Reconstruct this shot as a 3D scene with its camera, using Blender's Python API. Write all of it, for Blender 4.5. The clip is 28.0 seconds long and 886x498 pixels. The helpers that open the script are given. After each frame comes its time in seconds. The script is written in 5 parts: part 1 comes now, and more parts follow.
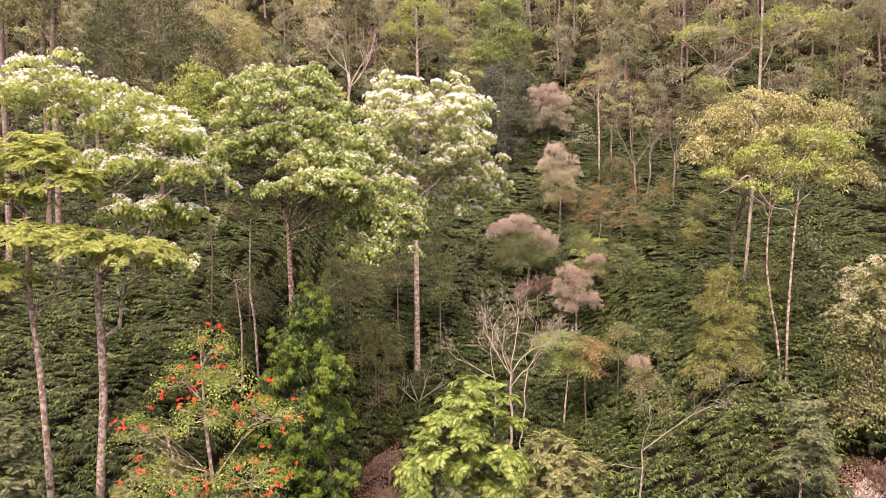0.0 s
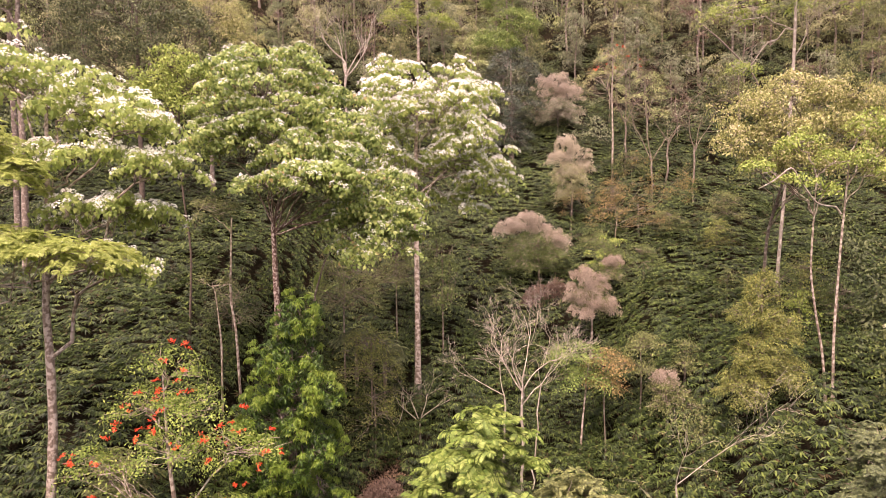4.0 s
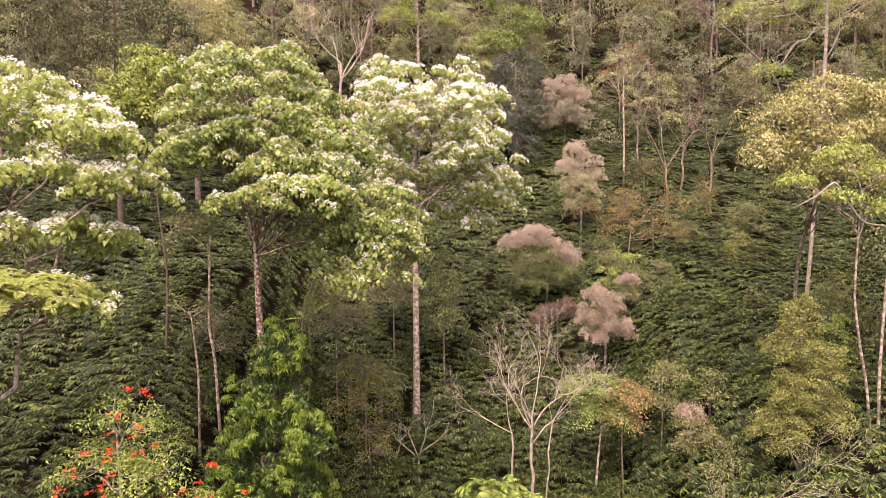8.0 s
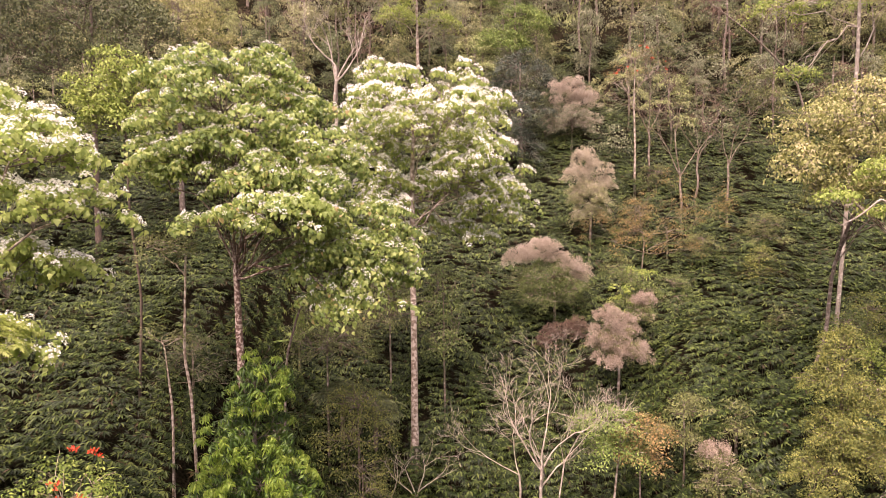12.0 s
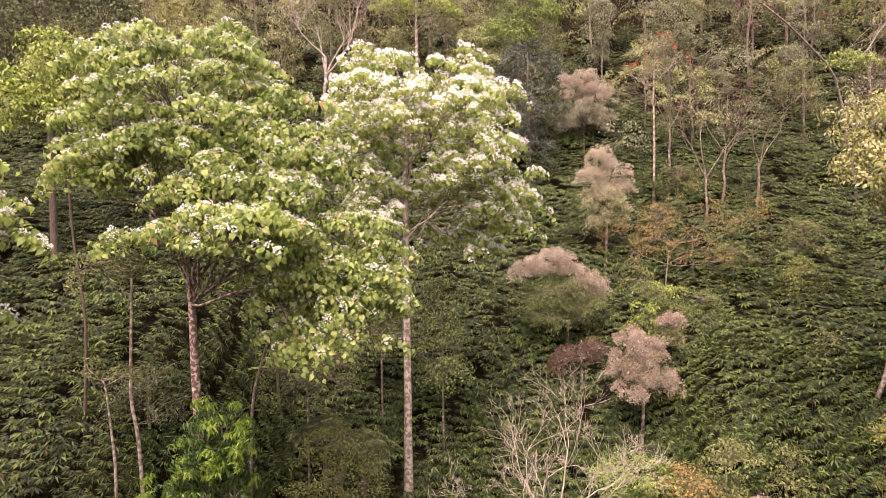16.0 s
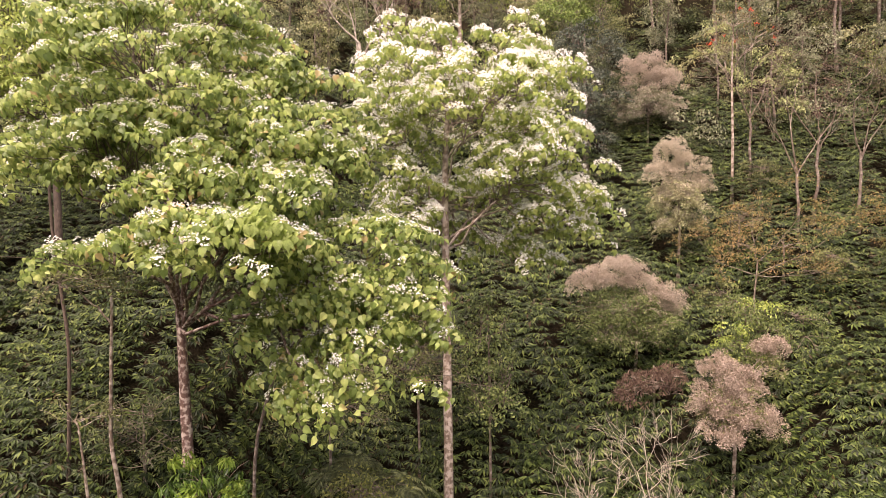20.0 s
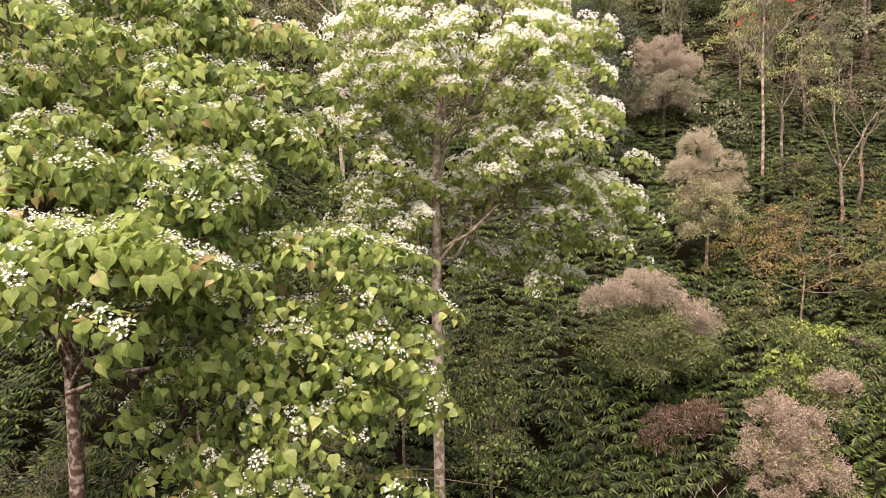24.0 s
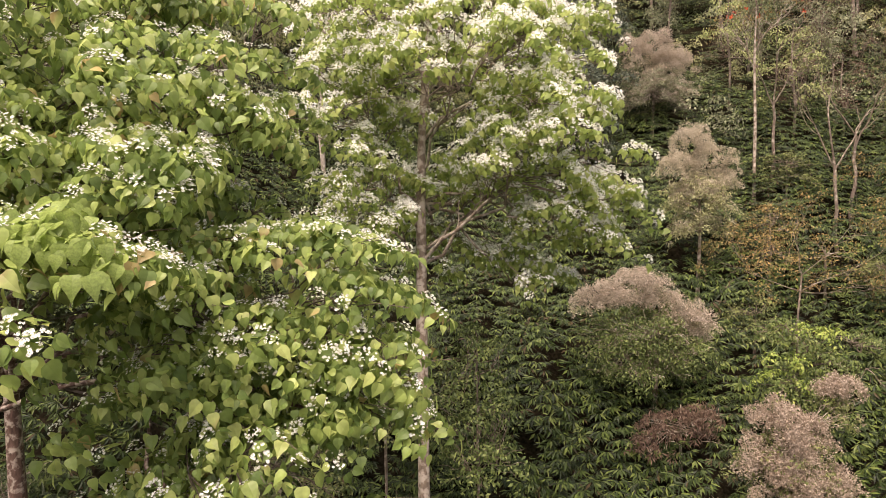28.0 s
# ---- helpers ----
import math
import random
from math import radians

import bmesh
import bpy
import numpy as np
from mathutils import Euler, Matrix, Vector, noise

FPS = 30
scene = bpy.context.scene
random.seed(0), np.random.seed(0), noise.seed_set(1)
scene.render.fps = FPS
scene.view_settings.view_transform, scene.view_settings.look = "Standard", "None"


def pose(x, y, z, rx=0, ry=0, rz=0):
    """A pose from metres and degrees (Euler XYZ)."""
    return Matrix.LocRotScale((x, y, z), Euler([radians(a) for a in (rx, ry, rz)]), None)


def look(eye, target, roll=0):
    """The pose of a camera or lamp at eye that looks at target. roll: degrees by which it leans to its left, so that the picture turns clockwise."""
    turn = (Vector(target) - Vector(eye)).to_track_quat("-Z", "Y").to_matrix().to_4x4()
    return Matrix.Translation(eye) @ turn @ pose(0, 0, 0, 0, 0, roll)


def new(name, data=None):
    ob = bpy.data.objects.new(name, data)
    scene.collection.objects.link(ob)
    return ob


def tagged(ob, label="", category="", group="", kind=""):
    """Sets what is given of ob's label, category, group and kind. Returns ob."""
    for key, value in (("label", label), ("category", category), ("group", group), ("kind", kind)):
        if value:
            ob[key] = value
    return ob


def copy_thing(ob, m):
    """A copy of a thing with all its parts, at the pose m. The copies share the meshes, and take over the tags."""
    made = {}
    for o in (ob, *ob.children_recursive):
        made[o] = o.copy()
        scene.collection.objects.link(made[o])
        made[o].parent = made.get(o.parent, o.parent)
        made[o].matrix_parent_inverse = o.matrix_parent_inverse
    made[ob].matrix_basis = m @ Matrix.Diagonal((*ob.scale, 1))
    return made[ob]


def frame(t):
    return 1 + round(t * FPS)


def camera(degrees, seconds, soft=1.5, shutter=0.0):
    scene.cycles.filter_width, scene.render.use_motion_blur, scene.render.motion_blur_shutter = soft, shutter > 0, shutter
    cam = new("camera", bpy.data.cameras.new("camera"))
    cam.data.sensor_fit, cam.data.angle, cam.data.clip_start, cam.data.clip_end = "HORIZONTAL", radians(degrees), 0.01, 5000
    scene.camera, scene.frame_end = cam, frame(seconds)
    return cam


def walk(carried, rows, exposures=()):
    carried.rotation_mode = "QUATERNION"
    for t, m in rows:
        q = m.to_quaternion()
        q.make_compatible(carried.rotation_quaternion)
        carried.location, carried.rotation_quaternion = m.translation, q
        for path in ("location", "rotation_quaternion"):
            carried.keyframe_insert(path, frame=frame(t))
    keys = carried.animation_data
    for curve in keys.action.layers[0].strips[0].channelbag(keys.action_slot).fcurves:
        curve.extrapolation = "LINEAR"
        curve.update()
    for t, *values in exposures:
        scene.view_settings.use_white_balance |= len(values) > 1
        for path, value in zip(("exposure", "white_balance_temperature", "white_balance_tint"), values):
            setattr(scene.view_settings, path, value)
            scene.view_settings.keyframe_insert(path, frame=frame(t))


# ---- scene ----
cam = camera(69.6, 28.0, soft=0.65)
METRES, EYE, TILT, LEAN, TURN = 20.0, 16.0, 0.0, 0.0, 0.0
ROWS = [
    (0.0, 0.0, 0.0, 0.0, -0.03, -1.99, 0.78),
    (0.5, -0.0006, 0.0117, -0.0004, -0.0, -2.0, 0.8),
    (1.0, -0.0009, 0.0259, -0.0008, 0.02, -2.01, 0.81),
    (1.5, -0.0013, 0.0426, -0.0006, 0.04, -2.03, 0.82),
    (2.0, -0.0016, 0.0616, -0.0005, 0.06, -2.05, 0.83),
    (2.5, -0.002, 0.0823, -0.0002, 0.09, -2.08, 0.83),
    (3.0, -0.0023, 0.1045, -0.0001, 0.1, -2.09, 0.84),
    (3.5, -0.0026, 0.1274, 0.0006, 0.12, -2.11, 0.84),
    (5.5, -0.001, 0.2098, 0.0122, 0.19, -2.13, 0.83),
    (6.0, -0.0012, 0.2261, 0.0167, 0.2, -2.13, 0.83),
    (6.5, -0.0017, 0.2407, 0.0213, 0.2, -2.12, 0.82),
    (7.0, -0.0016, 0.2536, 0.0259, 0.23, -2.11, 0.82),
    (7.5, -0.0018, 0.2648, 0.0312, 0.23, -2.1, 0.82),
    (8.0, -0.002, 0.2752, 0.0364, 0.24, -2.09, 0.83),
    (8.5, -0.0021, 0.2862, 0.0418, 0.24, -2.08, 0.83),
    (9.0, -0.0021, 0.2981, 0.0474, 0.26, -2.06, 0.82),
    (9.5, -0.0019, 0.3111, 0.0523, 0.28, -2.07, 0.83),
    (10.0, -0.0019, 0.3249, 0.0564, 0.3, -2.05, 0.85),
    (10.5, -0.0015, 0.3392, 0.0599, 0.32, -2.04, 0.87),
    (11.0, -0.001, 0.3539, 0.0632, 0.33, -2.05, 0.86),
    (11.5, -0.0003, 0.3693, 0.0661, 0.35, -2.04, 0.87),
    (12.0, 0.0006, 0.3862, 0.0678, 0.37, -2.04, 0.88),
    (12.5, 0.0015, 0.4046, 0.071, 0.38, -2.05, 0.89),
    (14.5, 0.0086, 0.4898, 0.0835, 0.56, -2.1, 0.92),
    (15.0, 0.0091, 0.5137, 0.0857, 0.56, -2.08, 0.91),
    (15.5, 0.0097, 0.5374, 0.0876, 0.58, -2.1, 0.91),
    (16.0, 0.0099, 0.5611, 0.0895, 0.71, -2.11, 0.91),
    (16.5, 0.0101, 0.5841, 0.0905, 0.91, -2.09, 0.9),
    (17.0, 0.0101, 0.6069, 0.0918, 0.99, -2.08, 0.9),
    (17.5, 0.0097, 0.6297, 0.093, 1.59, -2.06, 0.93),
    (18.0, 0.0087, 0.6525, 0.0939, 2.31, -2.04, 0.95),
    (18.5, 0.0079, 0.675, 0.0946, 3.43, -2.02, 1.0),
    (19.0, 0.0067, 0.6974, 0.0952, 4.57, -1.99, 1.02),
    (19.5, 0.0057, 0.7205, 0.0959, 4.72, -2.0, 0.99),
    (20.0, 0.0042, 0.7444, 0.0967, 4.74, -1.99, 1.02),
    (20.5, 0.0028, 0.7714, 0.0978, 4.77, -1.99, 1.0),
    (21.0, 0.001, 0.8001, 0.0991, 4.79, -2.0, 0.99),
    (21.5, -0.0012, 0.8303, 0.1003, 4.7, -2.01, 0.99),
    (23.5, -0.0087, 0.9318, 0.1068, 4.12, -2.06, 0.95),
    (24.0, -0.0085, 0.9336, 0.108, 4.1, -2.07, 0.92),
    (24.5, -0.0082, 0.9328, 0.1089, 3.92, -2.07, 0.89),
    (25.0, -0.0084, 0.9319, 0.1095, 3.72, -2.07, 0.87),
    (25.5, -0.0088, 0.9322, 0.1095, 3.51, -2.07, 0.85),
    (26.0, -0.0097, 0.9365, 0.1092, 3.07, -2.08, 0.82),
    (26.5, -0.011, 0.9453, 0.1083, 2.78, -2.09, 0.81),
    (27.0, -0.0122, 0.9574, 0.1069, 2.65, -2.1, 0.8),
    (27.5, -0.0135, 0.9714, 0.1056, 2.61, -2.12, 0.78),
    (28.0, -0.0144, 0.9814, 0.1046, 2.58, -2.13, 0.76),
]
walk(cam, [(t, pose(0, 0, EYE, TILT, LEAN, TURN) @ pose(METRES * x, METRES * y, METRES * z, 90 + pitch, roll, yaw)) for t, x, y, z, yaw, pitch, roll in ROWS],
     exposures=[(0.0, 1.52, 7250, 39), (17.0, 1.48, 7250, 37), (24.0, 1.18, 7200, 23), (28.0, 1.13, 7150, 22)])

# ---- light: a bright hazy overcast sky over the valley ----
world = bpy.data.worlds.new("overcast_sky")
scene.world = world
world.use_nodes = True
wn = world.node_tree.nodes
sky = wn.new("ShaderNodeTexSky")
sky.sky_type, sky.sun_disc = "NISHITA", False
sky.sun_elevation, sky.sun_rotation = radians(63), radians(196)
sky.air_density, sky.dust_density, sky.ozone_density = 1.0, 4.0, 0.6
wn["Background"].inputs["Strength"].default_value = 0.15
cloud = wn.new("ShaderNodeHueSaturation")
cloud.inputs["Saturation"].default_value = 0.45
world.node_tree.links.new(sky.outputs["Color"], cloud.inputs["Color"])
world.node_tree.links.new(cloud.outputs["Color"], wn["Background"].inputs["Color"])
sun = new("sun", bpy.data.lights.new("sun", "SUN"))
sun.data.energy, sun.data.angle, sun.data.color = 3.2, radians(42), (1.0, 0.92, 0.80)
sun.matrix_world = look((0, 0, 0), (0.14, 0.48, -1.0))


# ---- materials ----
def node_mat(name):
    m = bpy.data.materials.new(name)
    m.use_nodes = True
    nt = m.node_tree
    nt.nodes.clear()
    return m, nt.nodes, nt.links


def ramp(nodes, stops):
    r = nodes.new("ShaderNodeValToRGB")
    while len(r.color_ramp.elements) < len(stops):
        r.color_ramp.elements.new(0.5)
    for e, (p, c) in zip(r.color_ramp.elements, stops):
        e.position, e.color = p, (*c, 1)
    return r


def leaf_mat(name, stops, through_light=0.28, rough=0.5, patch=0.35, spot=9.0, gloss=0.22):
    """Leaves: a colour of its own for each leaf, darker and lighter patches over the crown, mottling on the blade."""
    m, n, l = node_mat(name)
    out, geo, tex = n.new("ShaderNodeOutputMaterial"), n.new("ShaderNodeNewGeometry"), n.new("ShaderNodeTexCoord")
    col = ramp(n, stops)
    big, small = n.new("ShaderNodeTexNoise"), n.new("ShaderNodeTexNoise")
    big.inputs["Scale"].default_value, small.inputs["Scale"].default_value = 0.9, spot
    l.new(tex.outputs["Object"], big.inputs["Vector"]), l.new(tex.outputs["Object"], small.inputs["Vector"])
    mixv = n.new("ShaderNodeMath")
    mixv.operation = "MULTIPLY_ADD"
    l.new(big.outputs["Fac"], mixv.inputs[0])
    mixv.inputs[1].default_value = patch * 2
    sub = n.new("ShaderNodeMath")
    sub.operation = "SUBTRACT"
    l.new(geo.outputs["Random Per Island"], sub.inputs[0])
    sub.inputs[1].default_value = patch
    l.new(sub.outputs[0], mixv.inputs[2])
    l.new(mixv.outputs[0], col.inputs["Fac"])
    hsv = n.new("ShaderNodeHueSaturation")
    l.new(col.outputs["Color"], hsv.inputs["Color"])
    val = n.new("ShaderNodeMapRange")
    val.inputs["From Min"].default_value, val.inputs["From Max"].default_value = 0.3, 0.7
    val.inputs["To Min"].default_value, val.inputs["To Max"].default_value = 0.8, 1.2
    l.new(small.outputs["Fac"], val.inputs["Value"]), l.new(val.outputs["Result"], hsv.inputs["Value"])
    p = n.new("ShaderNodeBsdfPrincipled")
    p.inputs["Roughness"].default_value = rough
    p.inputs["Specular IOR Level"].default_value = gloss
    tr, mix = n.new("ShaderNodeBsdfTranslucent"), n.new("ShaderNodeMixShader")
    mix.inputs["Fac"].default_value = through_light
    l.new(hsv.outputs["Color"], p.inputs["Base Color"]), l.new(hsv.outputs["Color"], tr.inputs["Color"])
    l.new(p.outputs["BSDF"], mix.inputs[1]), l.new(tr.outputs["BSDF"], mix.inputs[2])
    l.new(mix.outputs["Shader"], out.inputs["Surface"])
    return m


def bark_mat(name, dark, light, lichen, amount=0.5, scale=5.0):
    """Bark: long fissures, pale lichen blotches with hard rims, fine relief."""
    m, n, l = node_mat(name)
    out, tex, mp = n.new("ShaderNodeOutputMaterial"), n.new("ShaderNodeTexCoord"), n.new("ShaderNodeMapping")
    mp.inputs["Scale"].default_value = (1, 1, 0.35)
    l.new(tex.outputs["Object"], mp.inputs["Vector"])
    fis, blot = n.new("ShaderNodeTexNoise"), n.new("ShaderNodeTexNoise")
    fis.inputs["Scale"].default_value, fis.inputs["Detail"].default_value = scale * 4, 6
    blot.inputs["Scale"].default_value, blot.inputs["Detail"].default_value = scale * 1.5, 4
    l.new(mp.outputs["Vector"], fis.inputs["Vector"]), l.new(tex.outputs["Object"], blot.inputs["Vector"])
    base = ramp(n, [(0.3, dark), (0.7, light)])
    l.new(fis.outputs["Fac"], base.inputs["Fac"])
    edge = ramp(n, [(1 - amount - 0.05, (0, 0, 0)), (1 - amount + 0.07, (0.9, 0.9, 0.9))])
    l.new(blot.outputs["Fac"], edge.inputs["Fac"])
    mix = n.new("ShaderNodeMix")
    mix.data_type = "RGBA"
    l.new(edge.outputs["Color"], mix.inputs["Factor"]), l.new(base.outputs["Color"], mix.inputs["A"])
    mix.inputs["B"].default_value = (*lichen, 1)
    p, bump = n.new("ShaderNodeBsdfPrincipled"), n.new("ShaderNodeBump")
    bump.inputs["Strength"].default_value, bump.inputs["Distance"].default_value = 0.6, 0.02
    l.new(fis.outputs["Fac"], bump.inputs["Height"]), l.new(bump.outputs["Normal"], p.inputs["Normal"])
    p.inputs["Roughness"].default_value = 0.85
    l.new(mix.outputs["Result"], p.inputs["Base Color"]), l.new(p.outputs["BSDF"], out.inputs["Surface"])
    return m


def soil_mat(name):
    m, n, l = node_mat(name)
    out, tex = n.new("ShaderNodeOutputMaterial"), n.new("ShaderNodeTexCoord")
    a, b = n.new("ShaderNodeTexNoise"), n.new("ShaderNodeTexVoronoi")
    a.inputs["Scale"].default_value, a.inputs["Detail"].default_value, b.inputs["Scale"].default_value = 0.7, 8, 9
    l.new(tex.outputs["Object"], a.inputs["Vector"]), l.new(tex.outputs["Object"], b.inputs["Vector"])
    # Near-black browns: the shade between bamboo is put into the soil colour.
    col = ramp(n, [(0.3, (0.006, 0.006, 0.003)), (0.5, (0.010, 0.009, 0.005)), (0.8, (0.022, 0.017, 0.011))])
    add = n.new("ShaderNodeMath")
    add.operation = "MULTIPLY_ADD"
    l.new(b.outputs["Distance"], add.inputs[0])
    add.inputs[1].default_value = 0.35
    sub = n.new("ShaderNodeMath")
    sub.operation = "SUBTRACT"
    l.new(a.outputs["Fac"], sub.inputs[0])
    sub.inputs[1].default_value = 0.1
    l.new(sub.outputs[0], add.inputs[2]), l.new(add.outputs[0], col.inputs["Fac"])
    p, bump = n.new("ShaderNodeBsdfPrincipled"), n.new("ShaderNodeBump")
    p.inputs["Roughness"].default_value, p.inputs["Specular IOR Level"].default_value = 0.95, 0.0
    bump.inputs["Strength"].default_value, bump.inputs["Distance"].default_value = 0.8, 0.06
    l.new(b.outputs["Distance"], bump.inputs["Height"]), l.new(bump.outputs["Normal"], p.inputs["Normal"])
    l.new(col.outputs["Color"], p.inputs["Base Color"]), l.new(p.outputs["BSDF"], out.inputs["Surface"])
    return m


SOIL = soil_mat("shaded_litter_soil")
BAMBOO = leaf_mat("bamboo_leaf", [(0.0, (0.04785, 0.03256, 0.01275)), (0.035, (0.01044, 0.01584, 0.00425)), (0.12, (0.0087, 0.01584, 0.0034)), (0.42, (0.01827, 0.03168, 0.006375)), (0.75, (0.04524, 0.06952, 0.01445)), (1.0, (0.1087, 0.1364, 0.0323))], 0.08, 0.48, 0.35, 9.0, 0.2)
CANE = bark_mat("cane", (0.05, 0.06, 0.025), (0.12, 0.13, 0.05), (0.18, 0.13, 0.07), 0.4)
TUNG = leaf_mat("tung_leaf", [(0.0, (0.1092, 0.165, 0.04416)), (0.4, (0.2137, 0.288, 0.07968)), (0.75, (0.342, 0.415, 0.1229)), (0.98, (0.437, 0.485, 0.168)), (1.0, (0.399, 0.31, 0.1344))], 0.56, 0.42, 0.28, 9.0, 0.38)
TUNG_PALE = leaf_mat("tung_leaf_pale", [(0.0, (0.19, 0.26, 0.07)), (0.5, (0.32, 0.40, 0.115)), (1.0, (0.47, 0.52, 0.18))], 0.68, 0.42, 0.2, 9.0, 0.3)
BLOSSOM = leaf_mat("white_petal", [(0.0, (0.78, 0.765, 0.68)), (0.5, (0.86, 0.85, 0.79)), (1.0, (0.90, 0.895, 0.85))], 0.5, 0.6, 0.2)
FEATHER = leaf_mat("feathery_leaflet", [(0.0, (0.21, 0.265, 0.06)), (0.5, (0.33, 0.385, 0.10)), (1.0, (0.46, 0.50, 0.165))], 0.6, 0.6)
MANGO = leaf_mat("glossy_dark_leaf", [(0.0, (0.015, 0.034, 0.006)), (0.45, (0.033, 0.070, 0.010)), (0.75, (0.062, 0.12, 0.018)), (1.0, (0.12, 0.195, 0.03))], 0.25, 0.42, 0.3, 9.0, 0.3)
FRESH = leaf_mat("fresh_green_leaf", [(0.0, (0.07, 0.11, 0.025)), (0.5, (0.15, 0.215, 0.05)), (1.0, (0.27, 0.34, 0.095))], 0.3, 0.5)
CORAL_LEAF = leaf_mat("coral_tree_leaf", [(0.0, (0.085, 0.135, 0.025)), (0.6, (0.18, 0.25, 0.05)), (1.0, (0.31, 0.36, 0.09))], 0.35, 0.55, 0.3, 9.0, 0.2)
SCARLET = leaf_mat("scarlet_petal", [(0.0, (0.55, 0.035, 0.015)), (0.6, (0.75, 0.075, 0.03)), (1.0, (0.80, 0.16, 0.06))], 0.2, 0.5, 0.2)
YELLOW = leaf_mat("yellowing_leaf", [(0.0, (0.15, 0.165, 0.05)), (0.4, (0.25, 0.26, 0.085)), (0.75, (0.37, 0.355, 0.145)), (1.0, (0.50, 0.44, 0.25))], 0.38, 0.55)
LIME = leaf_mat("lime_leaf", [(0.0, (0.13, 0.19, 0.035)), (0.5, (0.24, 0.31, 0.065)), (1.0, (0.36, 0.40, 0.11))], 0.35, 0.5)
PINK = leaf_mat("dusty_pink_seed_head", [(0.0, (0.25, 0.20, 0.15)), (0.5, (0.43, 0.36, 0.285)), (1.0, (0.60, 0.52, 0.43))], 0.42, 0.8, 0.35, 9.0, 0.1)
BUFF = leaf_mat("buff_seed_head", [(0.0, (0.28, 0.235, 0.17)), (0.5, (0.46, 0.40, 0.30)), (1.0, (0.62, 0.55, 0.43))], 0.42, 0.8, 0.35, 9.0, 0.1)
CREAM = leaf_mat("cream_blossom", [(0.0, (0.27, 0.265, 0.14)), (0.5, (0.40, 0.385, 0.23)), (1.0, (0.53, 0.51, 0.36))], 0.25, 0.8)
RUST = leaf_mat("rusty_leaf", [(0.0, (0.10, 0.10, 0.035)), (0.5, (0.20, 0.16, 0.06)), (1.0, (0.34, 0.21, 0.09))], 0.3, 0.6)
# The next three forest leaves are lightened: distance haze put into their colours.
DARK = leaf_mat("hazy_dark_forest_leaf", [(0.0, (0.075, 0.09, 0.045)), (0.5, (0.125, 0.145, 0.07)), (1.0, (0.19, 0.215, 0.10))], 0.27, 0.5)
HAZY_OLIVE = leaf_mat("hazy_olive_leaf", [(0.0, (0.17, 0.17, 0.085)), (0.5, (0.28, 0.28, 0.14)), (1.0, (0.42, 0.415, 0.21))], 0.33, 0.6)
HAZY_GREEN = leaf_mat("hazy_green_leaf", [(0.0, (0.18, 0.21, 0.08)), (0.5, (0.30, 0.335, 0.135)), (1.0, (0.43, 0.46, 0.20))], 0.33, 0.6)
OCHRE = leaf_mat("ochre_green_leaf", [(0.0, (0.075, 0.092, 0.022)), (0.5, (0.145, 0.165, 0.04)), (1.0, (0.28, 0.28, 0.075))], 0.3, 0.5, 0.3, 9.0, 0.3)
# Dark-leaved plants; on the tung tree's inner leaves it stands for crown shade.
SHADE = leaf_mat("dark_and_shaded_leaf", [(0.0, (0.040, 0.050, 0.022)), (0.5, (0.075, 0.092, 0.038)), (1.0, (0.14, 0.16, 0.065))], 0.2, 0.5)
TIPS = leaf_mat("young_bright_leaf", [(0.0, (0.085, 0.155, 0.017)), (0.5, (0.14, 0.22, 0.028)), (1.0, (0.22, 0.29, 0.048))], 0.4, 0.45, 0.3, 9.0, 0.3)
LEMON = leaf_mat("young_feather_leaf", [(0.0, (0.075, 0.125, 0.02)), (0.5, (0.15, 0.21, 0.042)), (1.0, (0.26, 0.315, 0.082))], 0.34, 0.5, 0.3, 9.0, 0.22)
SPRUCE = leaf_mat("blue_green_leaf", [(0.0, (0.034, 0.045, 0.032)), (0.5, (0.062, 0.078, 0.053)), (1.0, (0.11, 0.13, 0.088))], 0.2, 0.5)
LITTER = leaf_mat("fallen_leaf", [(0.0, (0.075, 0.04464, 0.028)), (0.5, (0.15, 0.0936, 0.0595)), (1.0, (0.255, 0.1764, 0.1155))], 0.1, 0.8, 0.3, 9.0, 0.1)
MIDGREEN = leaf_mat("mid_green_leaf", [(0.0, (0.045, 0.068, 0.018)), (0.5, (0.095, 0.128, 0.035)), (1.0, (0.20, 0.235, 0.075))], 0.25, 0.5, 0.3, 9.0, 0.3)
ROSE = leaf_mat("brownish_pink_seed_head", [(0.0, (0.21, 0.16, 0.12)), (0.5, (0.36, 0.285, 0.22)), (1.0, (0.52, 0.43, 0.35))], 0.38, 0.8, 0.35, 9.0, 0.1)
OLIVE = leaf_mat("olive_leaf", [(0.0, (0.075, 0.082, 0.032)), (0.5, (0.13, 0.145, 0.052)), (1.0, (0.22, 0.235, 0.085))], 0.27, 0.55)
# Grey-green of the far trees, raised so that it carries some haze.
GREY = leaf_mat("hazy_grey_green_leaf", [(0.0, (0.12, 0.125, 0.075)), (0.5, (0.20, 0.21, 0.125)), (1.0, (0.31, 0.32, 0.20))], 0.3, 0.6)
BROWN = leaf_mat("dry_brown_leaf", [(0.0, (0.075, 0.048, 0.035)), (0.5, (0.125, 0.082, 0.06)), (1.0, (0.20, 0.14, 0.105))], 0.15, 0.8, 0.3, 9.0, 0.1)
BARK_PALE = bark_mat("pale_blotched_bark", (0.11, 0.078, 0.053), (0.21, 0.158, 0.115), (0.40, 0.34, 0.275), 0.5)
BARK_TUNG = bark_mat("red_brown_blotched_bark", (0.075, 0.04, 0.03), (0.18, 0.105, 0.08), (0.50, 0.41, 0.34), 0.47, 7.0)
